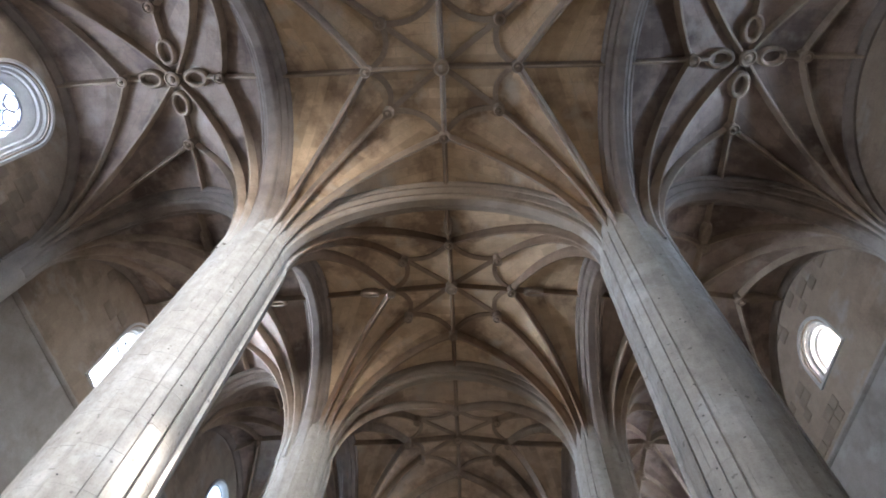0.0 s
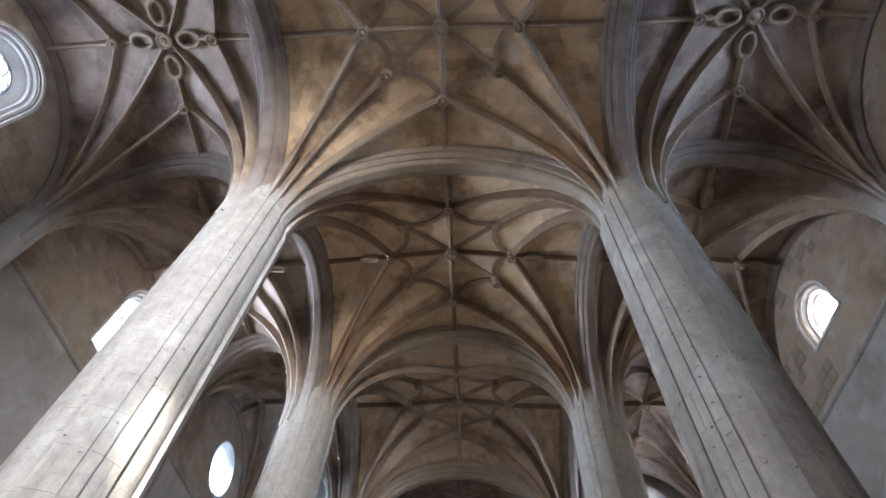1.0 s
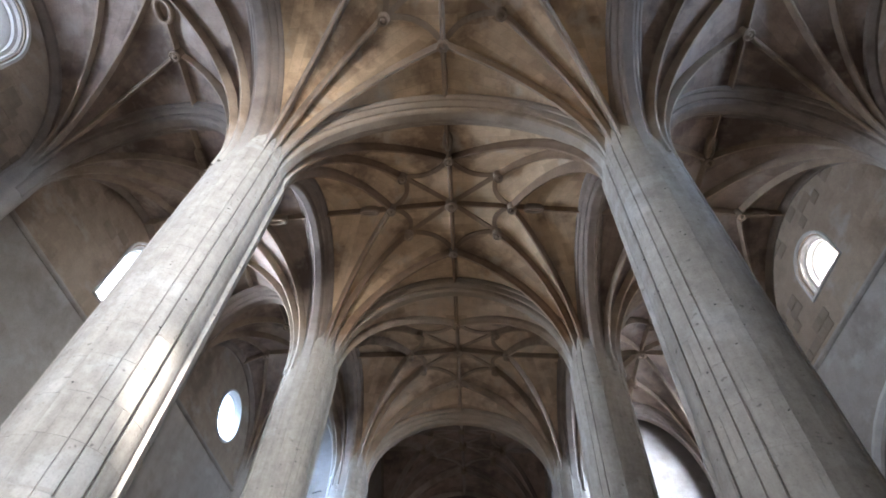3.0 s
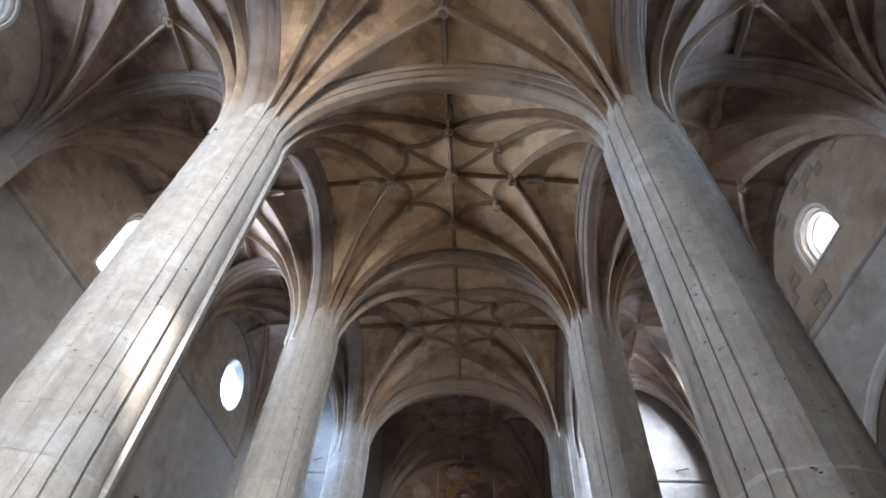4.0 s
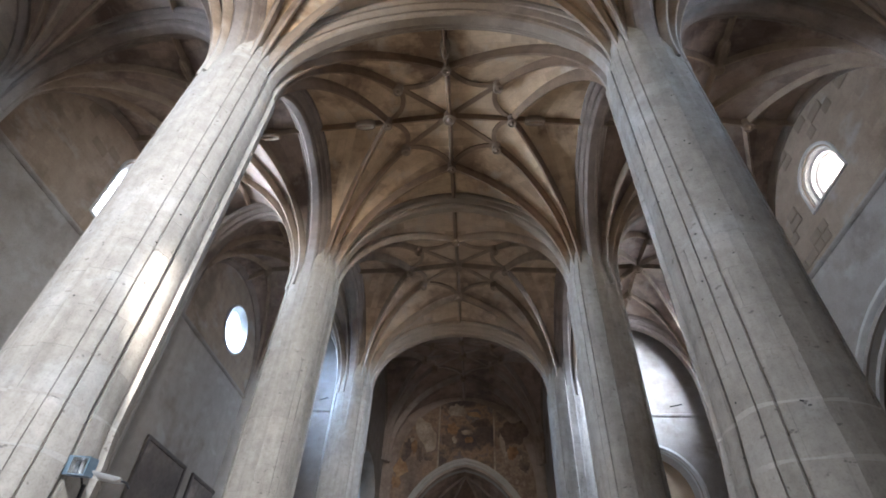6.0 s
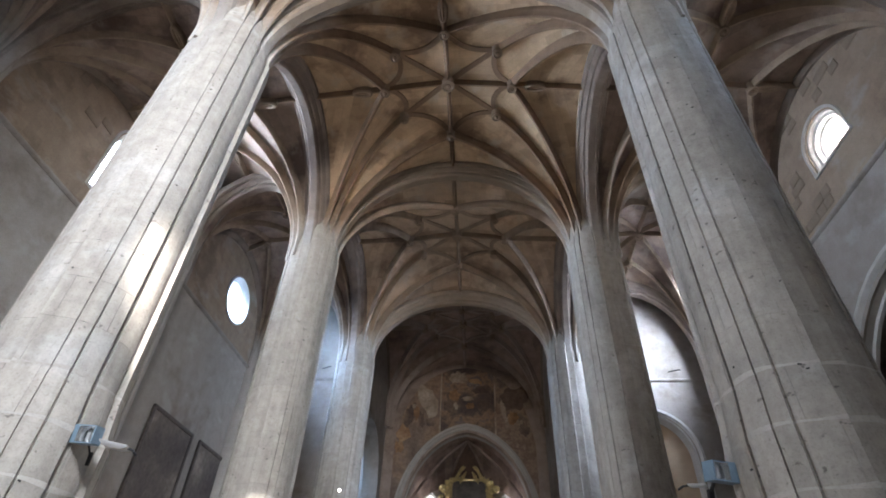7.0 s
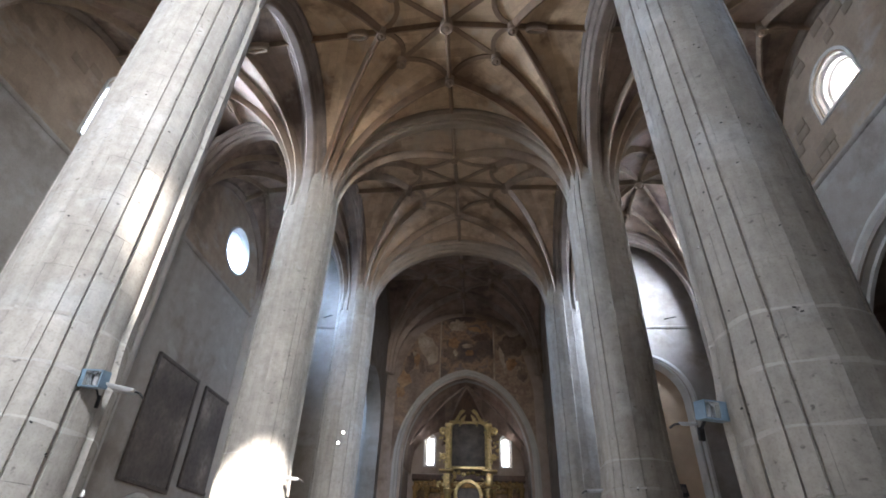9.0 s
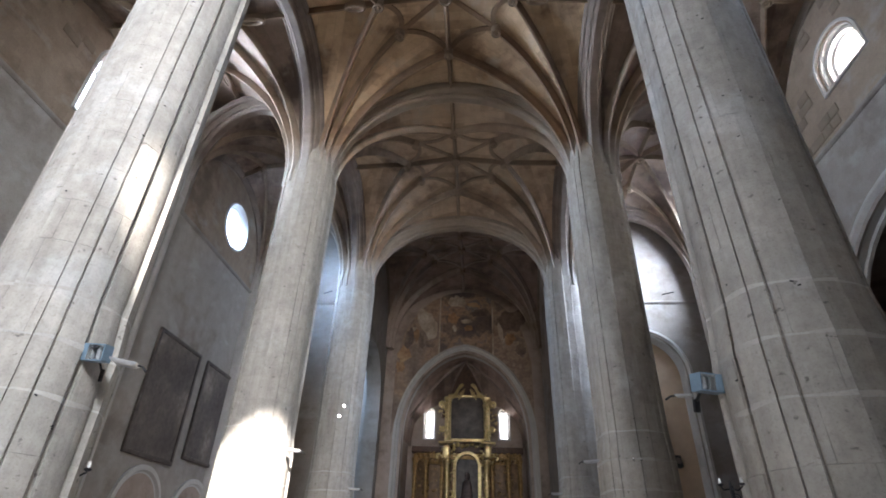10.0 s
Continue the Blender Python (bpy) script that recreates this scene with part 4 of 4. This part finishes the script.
fresco(1.58, 3.45, M_FRESCO, "faded brown and cream fresco panel on the wall", 14, [
    (M_UMBER, 2.5, 12.6, 1.5, 1.2, 15), (M_CREAM, 1.95, 12.0, 0.24, 1.1, 8), (M_OCHRE, 2.4, 11.6, 0.6, 0.75, -18), (M_CREAM, 2.75, 11.35, 0.4, 0.3, 0),
    (M_CREAM, 2.1, 11.35, 0.16, 0.7, 0), (M_UMBER, 2.95, 11.0, 0.5, 0.7, 0)])
for u in (-1.24, 1.54):
    bm = bmesh.new()
    z0, z1 = gate_top(u), lunette_top(u)
    box(bm, (u, CY - 0.015, (z0 + z1) / 2), (0.07, 0.03, z1 - z0), None, 0.006)
    tagged(new("fresco_border", mesh_of("fresco_border", bm, M_CREAM)), "narrow painted border strip between fresco panels", "border", "fresco borders")


# ---- gilded altarpiece ----
def scroll(c, r0, r1, turns, flip=1, y=0.0, n=28):
    return [(c[0] + flip * (r0 + (r1 - r0) * k / n) * math.cos(2 * math.pi * turns * k / n), y, c[1] + (r0 + (r1 - r0) * k / n) * math.sin(2 * math.pi * turns * k / n)) for k in range(n + 1)]


M_PANEL = plain("brown_gilded_panel", (0.17, 0.1, 0.045), 0.45, 0.2, vary=0.5, scale=5, relief=0.4)


def altarpiece():
    ob = thing("altarpiece", pose(0.17, 28.25, 0), "tall gilded baroque altarpiece with a dark painting and twisted columns", "altarpiece")

    def block(name, c, s, mat, bevel=0.02, label=""):
        bm = bmesh.new()
        box(bm, c, s, None, bevel)
        return part(name, bm, mat, ob, label)

    def column(x, z0, z1, r, mat, y=-0.3):
        bm = bmesh.new()
        prof = [(r * 1.4, z0), (r * 1.4, z0 + 0.08), (r * 1.1, z0 + 0.12)]
        n = 14
        for k in range(n + 1):
            z = z0 + 0.15 + (z1 - z0 - 0.45) * k / n
            prof.append((r * (1.0 + 0.16 * math.sin(k * 1.9)), z))
        prof += [(r * 1.05, z1 - 0.28), (r * 1.5, z1 - 0.1), (r * 1.6, z1 - 0.08), (r * 1.6, z1)]
        lathe(bm, prof, 14, Matrix.Translation((x, y, 0)))
        return part("column", bm, mat, ob)

    block("plinth", (0, 0.0, 0.9), (5.6, 0.8, 1.8), M_WOOD)
    block("back_panel", (0, 0.2, 4.1), (5.5, 0.3, 4.6), M_PANEL, 0.02, "dark brown back boards")
    block("entablature", (0, 0.05, 6.55), (5.7, 0.55, 0.3), M_WOOD, 0.04, "dark carved entablature")
    block("frieze", (0, 0.08, 6.25), (5.5, 0.4, 0.28), M_OLDGOLD, 0.02)
    for s in (-1, 1):
        for x in (1.25, 2.05, 2.62):
            column(s * x, 2.0, 6.1, 0.11, M_OLDGOLD)
        block("side_painting", (s * 1.65, -0.02, 4.5), (0.62, 0.12, 2.6), M_PANEL, 0.01, "brown side panel")
        block("side_frame", (s * 1.65, 0.0, 5.95), (0.8, 0.16, 0.16), M_OLDGOLD, 0.03)
        column(s * 0.98, 2.0, 6.0, 0.14, M_GOLD, -0.5)
        block("bracket", (s * 1.05, -0.4, 6.4), (0.34, 0.5, 0.6), M_GOLD, 0.06)
        block("cap", (s * 1.08, -0.42, 6.82), (0.74, 0.6, 0.1), M_GOLD, 0.03, "bright gilded cornice cap")
        column(s * 1.0, 6.95, 9.05, 0.11, M_GOLD, -0.3)
        block("pilaster", (s * 1.02, -0.08, 8.0), (0.34, 0.2, 2.1), M_GOLD, 0.03)
        block("capital", (s * 1.02, -0.25, 9.1), (0.42, 0.4, 0.2), M_GOLD, 0.05)
        for c, a, b, t in (((s * 1.36, 8.85), 0.06, 0.17, 1.6), ((s * 1.3, 7.55), 0.04, 0.14, 1.4), ((s * 1.38, 6.2), 0.06, 0.22, 1.5)):
            bm = bmesh.new()
            tube(bm, scroll(c, a, b, t, s, -0.1), 0.06, 8)
            part("scroll", bm, M_GOLD, ob)
        # a swept crest that rises to an open middle
        for k, (lift, r) in enumerate(((0.0, 0.06), (0.11, 0.045))):
            bm = bmesh.new()
            tube(bm, [(s * (1.0 - 0.82 * t), -0.2 - 0.04 * k, 9.22 + lift + 0.62 * t * t * (3 - 2 * t) - 0.16 * math.sin(math.pi * min(1, 1.4 * t)) + 0.1 * max(0, t - 0.85) / 0.15) for t in (i / 20 for i in range(21))], r, 8)
            part("crest", bm, M_GOLD, ob)
        for k in range(3):
            bm = bmesh.new()
            tube(bm, [(s * (0.16 + 0.09 * k + 0.12 * t), -0.22, 9.66 - 0.08 * k - 0.42 * t) for t in (0, 0.5, 1)], 0.035, 6)
            part("crest_leaf", bm, M_GOLD, ob)
    block("painting", (0, -0.05, 8.15), (1.7, 0.1, 2.15), M_DARK, 0.01, "dark oil painting in the upper tier")
    block("upper_frame", (0, -0.1, 9.28), (1.9, 0.22, 0.12), M_GOLD, 0.03)
    block("lower_frame", (0, -0.1, 7.02), (1.9, 0.26, 0.16), M_GOLD, 0.03)
    for k in range(7):
        bm = bmesh.new()
        bmesh.ops.create_icosphere(bm, subdivisions=2, radius=0.12, matrix=Matrix.Translation((-0.72 + 0.24 * k, -0.25, 6.75 + 0.05 * math.sin(k * 2.1))) @ Matrix.Diagonal((1, 0.6, 0.8 + 0.2 * math.sin(k), 1)))
        part("carving", bm, M_GOLD, ob)
    leaf = bmesh.new()
    bmesh.ops.create_icosphere(leaf, subdivisions=1, radius=1.0)
    leaf = mesh_of("carving", leaf, M_GOLD)
    dull = leaf.copy()
    dull.materials[0] = M_OLDGOLD
    rnd = random.Random(11)

    def leaves(n, x0, x1, z0, z1, y, size, mesh):
        for _ in range(n):
            o = part("carving", mesh, None, ob)
            o.matrix_basis = pose(rnd.uniform(x0, x1), y + rnd.uniform(-0.05, 0.03), rnd.uniform(z0, z1), rnd.uniform(0, 90), rnd.uniform(-60, 60), rnd.uniform(0, 180)) @ Matrix.Diagonal((size * rnd.uniform(0.5, 1.5), size * rnd.uniform(0.3, 0.6), size * rnd.uniform(0.5, 1.2), 1))

    for s in (-1, 1):
        leaves(22, s * 0.86, s * 1.2, 7.1, 9.1, -0.4, 0.07, leaf)
        leaves(16, s * 1.15, s * 1.55, 7.2, 9.0, -0.12, 0.08, leaf)
        leaves(9, s * 0.3, s * 1.05, 9.25, 9.4, -0.24, 0.06, leaf)
        leaves(22, s * 0.6, s * 1.3, 5.9, 6.75, -0.55, 0.1, leaf)
        leaves(16, s * 0.62, s * 0.9, 3.6, 6.0, -0.4, 0.09, leaf)
        leaves(40, s * 1.2, s * 2.7, 5.9, 6.4, -0.2, 0.08, dull)
        leaves(30, s * 1.2, s * 2.7, 3.2, 5.8, -0.28, 0.09, dull)
    # niche
    bm = bmesh.new()
    line = arch_line(0.55, 3.0, 0.0)
    o = arch_line(0.7, 3.16, 0.0)
    rings = [[bm.verts.new((u, y, z + 3.3)) for u, z in ln] for ln, y in ((o, 0.0), (o, -0.3), (line, -0.32), (line, 0.05))]
    for a, b in zip(rings, rings[1:]):
        for i in range(len(a)):
            bm.faces.new((a[i], a[(i + 1) % len(a)], b[(i + 1) % len(a)], b[i]))
    part("niche", bm, M_GOLD, ob, "gilded niche arch")
    block("niche_back", (0, 0.0, 4.8), (1.06, 0.06, 3.0), M_DARK, 0.0, "dark niche back")
    return ob


altarpiece()
bm = bmesh.new()
lathe(bm, [(0.3, 3.5), (0.36, 3.8), (0.3, 4.3), (0.24, 4.7), (0.2, 5.0), (0.09, 5.12), (0.12, 5.25), (0.11, 5.4), (0.03, 5.48)], 16, Matrix.Translation((0.17, 27.95, 0)))
tagged(new("statue", mesh_of("statue", bm, M_FABRIC)), "small dark wooden statue in the altar niche", "statue")


# ---- lamps on the piers ----
def floodlight(m, label, scale=1.0):
    ob = thing("floodlight", m, label, "floodlight", "lamps on the piers")
    bm = bmesh.new()
    w, h, d = 0.31 * scale, 0.17 * scale, 0.15 * scale
    box(bm, (0, 0, -h / 2), (w, d, 0.012))
    box(bm, (0, 0, h / 2), (w, d, 0.012))
    box(bm, (0.29 * w, 0, 0), (0.42 * w, d, h), None, 0.006)
    box(bm, (-w / 2, 0, 0), (0.012, d, h))
    box(bm, (0, d / 2, 0), (w, 0.012, h))
    part("housing", bm, M_STEEL, ob)
    bm = bmesh.new()
    a, b = (-w * 0.48, w * 0.08), (-w * 0.3, -w * 0.08)
    q = [[(a[0], -d * 0.45, -h * 0.46), (a[1], -d * 0.45, -h * 0.46), (a[1], -d * 0.45, h * 0.46), (a[0], -d * 0.45, h * 0.46)], [(b[0], d * 0.3, -h * 0.2), (b[1], d * 0.3, -h * 0.2), (b[1], d * 0.3, h * 0.2), (b[0], d * 0.3, h * 0.2)]]
    vs = [[bm.verts.new(p) for p in r] for r in q]
    for i in range(4):
        bm.faces.new((vs[0][i], vs[0][(i + 1) % 4], vs[1][(i + 1) % 4], vs[1][i]))
    bm.faces.new(vs[1])
    reflector = part("reflector", bm, M_CHROME, ob, "shiny reflector")
    bm = bmesh.new()
    lathe(bm, [(0.012, -0.06), (0.02, -0.05), (0.02, 0.05), (0.012, 0.06)], 10, Matrix.Translation((-w * 0.19, 0, 0)))
    part("bulb", bm, M_LAMP, reflector, "clear tube bulb")
    bm = bmesh.new()
    tube(bm, [(0.05, d / 2, 0), (0.05, d / 2 + 0.1, -0.04), (0.05, d / 2 + 0.22, -0.18)], 0.018)
    box(bm, (0.05, d / 2 + 0.2, -0.2), (0.07, 0.04, 0.14), None, 0.008)
    part("bracket", bm, M_IRON, ob)
    return ob


def side_lamp(m, label, scale=1.0):
    """A slim lamp that shines upwards."""
    ob = thing("uplight", m, label, "floodlight", "lamps on the piers")
    bm = bmesh.new()
    w, h, d = 0.3 * scale, 0.035 * scale, 0.15 * scale
    rings = [[bm.verts.new((x * w / 2 * s, y * d / 2 * s, z)) for x, y in ((-1, -1), (1, -1), (1, 1), (-1, 1))] for z, s in ((-h, 0.6), (-h * 0.4, 0.92), (0, 1), (h * 0.3, 1), (h * 0.3, 0.9), (0, 0.85))]
    for a, b in zip(rings, rings[1:]):
        for i in range(4):
            bm.faces.new((a[i], a[(i + 1) % 4], b[(i + 1) % 4], b[i]))
    bm.faces.new(rings[0][::-1])
    bm.faces.new(rings[-1])
    part("housing", bm, M_LAMP, ob)
    bm = bmesh.new()
    box(bm, (0, 0, -h * 0.2), (w * 0.55, d * 0.3, 0.02), None, 0.005)
    part("fin", bm, M_CHROME, ob, "bright metal fin")
    bm = bmesh.new()
    tube(bm, [(w / 2 - 0.02, 0, 0), (w / 2 + 0.05, 0, -0.01), (w / 2 + 0.1, 0.02, -0.05)], 0.012)
    part("bracket", bm, M_IRON, ob)
    return ob


floodlight(pose(-3.38, 5.38, 3.48, 8, 2, 2) @ Matrix.Diagonal((-1, 1, 1, 1)), "grey box floodlight with a clear bulb on the pier", 1.02)
side_lamp(pose(-3.03, 5.45, 3.4, 0, 8, 14), "slim grey uplight fixed beside a box floodlight")
floodlight(pose(3.32, 5.78, 3.32, 8, 0, 20), "grey-blue box floodlight with an open reflector on the pier", 1.05)
side_lamp(pose(3.1, 5.95, 3.24, 0, -6, 150), "slim grey uplight fixed behind a box floodlight", 0.6)
side_lamp(pose(-3.22, 11.9, 3.62, 0, 4, 10), "slim uplight, sunlit, on the pier", 1.1)
side_lamp(pose(3.2, 11.95, 3.52, 0, 3, 175), "slim grey uplight on the pier", 1.1)
side_lamp(pose(-3.3, 18.6, 3.6, 0, 0, 10), "slim grey uplight on the far pier", 1.2)
side_lamp(pose(3.3, 18.6, 3.6, 0, 0, 170), "slim grey uplight on the far pier", 1.2)


def sconce(m, label):
    ob = thing("wall_sconce", m, label, "sconce", "iron sconces")
    bm = bmesh.new()
    tube(bm, [(0, 0, -0.35), (0, 0, 0.12)], 0.016)
    tube(bm, [(0, 0, 0.0), (0.12, -0.05, -0.03), (0.2, -0.08, 0.02)], 0.012)
    tube(bm, [(0, 0, 0.0), (-0.08, -0.1, -0.02), (-0.1, -0.14, 0.04)], 0.012)
    tube(bm, scroll((0.06, -0.14), 0.02, 0.07, 1.5), 0.01)
    box(bm, (0, 0.03, -0.1), (0.06, 0.03, 0.3), None, 0.006)
    part("arm", bm, M_IRON, ob)
    for x, y in ((0.2, -0.08), (-0.1, -0.14)):
        bm = bmesh.new()
        lathe(bm, [(0.02, 0), (0.04, 0.01), (0.045, 0.03), (0.03, 0.04)], 12, Matrix.Translation((x, y, 0.03)))
        cup = part("cup", bm, M_IRON, ob)
        bm = bmesh.new()
        lathe(bm, [(0.01, 0), (0.021, 0.02), (0.023, 0.042), (0.015, 0.07), (0.004, 0.09)], 12, Matrix.Translation((x, y, 0.065)))
        part("bulb", bm, M_WHITE, cup, "white lamp bulb")
    return ob


sconce(pose(-3.6, 5.95, 2.32, 0, 0, 30), "black wrought iron sconce with white bulbs on the pier").scale = (0.9, 0.9, 0.9)
sconce(pose(3.32, 5.85, 2.3, 0, 0, -40), "black wrought iron sconce on the pier").scale = (0.62, 0.62, 0.62)


def speaker(m, label):
    ob = thing("loudspeaker", m, label, "loudspeaker", "loudspeakers")
    bm = bmesh.new()
    box(bm, (0, 0, 0), (0.3, 0.2, 0.4), None, 0.015)
    part("cabinet", bm, M_IRON, ob)
    bm = bmesh.new()
    lathe(bm, [(0.11, 0), (0.11, 0.01), (0.09, 0.012)], 16, Matrix.Translation((0, -0.1, 0)) @ pose(0, 0, 0, 90, 0, 0))
    part("grille", bm, M_DARK, ob)
    return ob


speaker(pose(7.74, 20.04, 4.86, -12, 0, 15), "small black loudspeaker on the end wall")
sconce(pose(4.0, 11.5, 3.45, 0, 0, -10), "small iron sconce with tiny bulbs on the pier").scale = (0.5, 0.5, 0.5)


# ---- paintings on the left wall ----
M_CANVAS = fresco_mat("smoke_browned_canvas", [(0.3, (0.085, 0.074, 0.068)), (0.47, (0.13, 0.11, 0.098)), (0.58, (0.18, 0.15, 0.13)), (0.7, (0.33, 0.285, 0.245))], 0.75)
M_EBONY = plain("blackened_frame", (0.09, 0.072, 0.06), 0.55, vary=0.4)


def wall_painting(y0, y1, z0, z1, label):
    ob = thing("painting", facing(-NEAR, (y0 + y1) / 2, z0, "+x"), label, "painting", "wall paintings")
    w, h = y1 - y0, z1 - z0
    bm = bmesh.new()
    box(bm, (0, -0.04, h / 2), (w - 0.2, 0.03, h - 0.2))
    part("canvas", bm, M_CANVAS, ob, "dark smoke-browned canvas")
    for c, s in (((0, -0.05, 0.05), (w, 0.09, 0.12)), ((0, -0.05, h - 0.05), (w, 0.09, 0.12)), ((-w / 2 + 0.05, -0.05, h / 2), (0.12, 0.085, h - 0.12)), ((w / 2 - 0.05, -0.05, h / 2), (0.12, 0.085, h - 0.12))):
        bm = bmesh.new()
        box(bm, c, s, None, 0.02)
        part("frame", bm, M_EBONY, ob)
    return ob


wall_painting(13.8, 16.3, 3.85, 7.3, "large dark old painting in a dark frame on the wall")
wall_painting(16.8, 19.2, 4.15, 7.3, "second large dark old painting hung on the aisle wall")
for y in (15.1, 18.0):
    nb = thing("niche_arch", facing(-NEAR, y, 0.02, "+x"), "low round stone arch under the paintings", "arch", "low wall arches", "structure")
    surround(nb, lambda g: arch_line(1.02, 3.5, g), [(0.18, 0.0), (0.18, -0.08), (0.05, -0.1), (0.0, -0.02), (-0.04, -0.015)], M_TRIM)
    bm = bmesh.new()
    bm.faces.new([bm.verts.new((u, -0.012, z)) for u, z in arch_line(1.02, 3.5, -0.03)])
    part("back", bm, M_CHANCEL, nb, "dim plaster")


# ---- bare ashlar in the plaster ----
def ashlar(parent_name, x, s, y0, y1, z0, z1, keep, seed):
    rnd = random.Random(seed)
    parent = bpy.data.objects[parent_name]
    inv = parent.matrix_basis.inverted()
    meshes = []
    for w in (0.34, 0.46, 0.58):
        bm = bmesh.new()
        box(bm, (0, 0, 0), (0.03, w - 0.02, 0.27), None, 0.006)
        meshes.append((w, mesh_of("ashlar", bm, M_ASHLAR)))
    z = z0
    while z < z1:
        y = y0 - rnd.random() * 0.4
        while y < y1:
            w, me = rnd.choice(meshes)
            if rnd.random() < keep:
                ob = new("ashlar", me)
                ob.parent = parent
                ob.matrix_basis = inv @ pose(x - s * 0.004, y + w / 2, z + 0.14)
            y += w
        z += 0.29


ashlar("wall_left_upper", -WALL, -1, 3.7, 5.2, 10.95, 12.4, 0.5, 3)
ashlar("wall_left_upper", -WALL, -1, 6.4, 8.6, 13.0, 13.9, 0.25, 5)
ashlar("wall_right_upper", WALL, 1, 10.0, 11.6, 11.05, 12.9, 0.4, 7)
ashlar("wall_right_upper", WALL, 1, 7.0, 10.8, 13.5, 14.1, 0.35, 9)

# ---- iron hooks and stains on the piers ----
def hook(m):
    bm = bmesh.new()
    tube(bm, [(0, 0.06, 0), (0, -0.03, 0), (0.02, -0.07, -0.02), (0.05, -0.08, -0.06), (0.09, -0.06, -0.05)], 0.014)
    box(bm, (0, 0.02, 0), (0.09, 0.03, 0.05), None, 0.006)
    ob = new("iron_hook", mesh_of("iron_hook", bm, M_IRON))
    ob.matrix_basis = m
    return tagged(ob, "small black iron hook driven into the pier", "hook", "iron hooks")


hook(pose(3.56, 5.38, 6.9))
hook(pose(-3.6, 11.95, 11.2))


# ---- small iron bars on the end walls ----
for x, z in ((-5.65, 11.3), (5.25, 11.15), (8.4, 11.2)):
    bm = bmesh.new()
    tube(bm, [(0, 0.12, 0), (0, -0.3, 0.0), (0.02, -0.34, -0.03)], 0.02)
    ob = new("iron_bar", mesh_of("iron_bar", bm, M_IRON))
    ob.matrix_basis = pose(x, 19.62, z, 0, 0, 60)
    tagged(ob, "short black iron bar fixed in the end wall", "bar", "iron bars")


# ---- twin bright spots on the far pier, built as glowing lamps ----
def lit_lens():
    m, nt, b = nodes_of("lit_lamp_lens")
    b.inputs["Base Color"].default_value = (0.9, 0.88, 0.82, 1)
    b.inputs["Emission Color"].default_value, b.inputs["Emission Strength"].default_value = (1.0, 0.95, 0.86, 1), 2.5
    return m


M_LENS = lit_lens()


def spot_lamp(angle, z):
    """A bright spot on a pier's face, built as a small glowing lamp; angle: round the pier, from the nave's side."""
    a = radians(angle)
    ob = thing("spot_lamp", pose(-PX + 0.84 * math.cos(a), ROW[4] + 0.84 * math.sin(a), z, 0, 0, angle + 90), "small bright white spot on the far pier, built as a glowing lamp", "lamp", "spot lamps")
    turn = pose(0, 0, 0, 100, 0, 0) @ Matrix.Diagonal((0.6, 0.6, 0.6, 1))
    bm = bmesh.new()
    lathe(bm, [(0.03, -0.08), (0.06, -0.06), (0.085, 0.05), (0.09, 0.08), (0.08, 0.085)], 16, turn)
    part("housing", bm, M_LAMP, ob)
    bm = bmesh.new()
    lathe(bm, [(0.075, 0.084), (0.07, 0.095), (0.03, 0.105)], 16, turn)
    part("lens", bm, M_LENS, ob, "glowing warm white lens")
    bm = bmesh.new()
    tube(bm, [(0, 0.03, 0), (0, 0.09, -0.05), (0, 0.14, -0.05)], 0.015, 6)
    part("bracket", bm, M_IRON, ob)
    return ob


spot_lamp(-65, 6.19)
spot_lamp(-73, 5.83)


# ---- rusty nails and chips in the near piers ----
NAILS = random.Random(21)
for px, a0, a1, n in ((PX, 188, 262, 26), (-PX, 282, 358, 12)):
    for _ in range(n):
        a, z = NAILS.uniform(a0, a1), NAILS.uniform(2.6, 9.5)
        local = a if px < 0 else 180 - a
        r = pier_radius(local) + (0.05 if z < 3.4 else 0.0)
        bm = bmesh.new()
        box(bm, (0, 0, 0), (NAILS.uniform(0.012, 0.036), 0.02, NAILS.uniform(0.008, 0.016)), None, 0.003)
        ob = new("iron_nail", mesh_of("iron_nail", bm, M_IRON))
        ob.matrix_basis = pose(px + r * math.cos(radians(a)), ROW[2] + r * math.sin(radians(a)), z, 0, NAILS.uniform(-35, 35), a + 90)
        tagged(ob, "short rusty black nail driven into the pier", "nail", "iron nails")
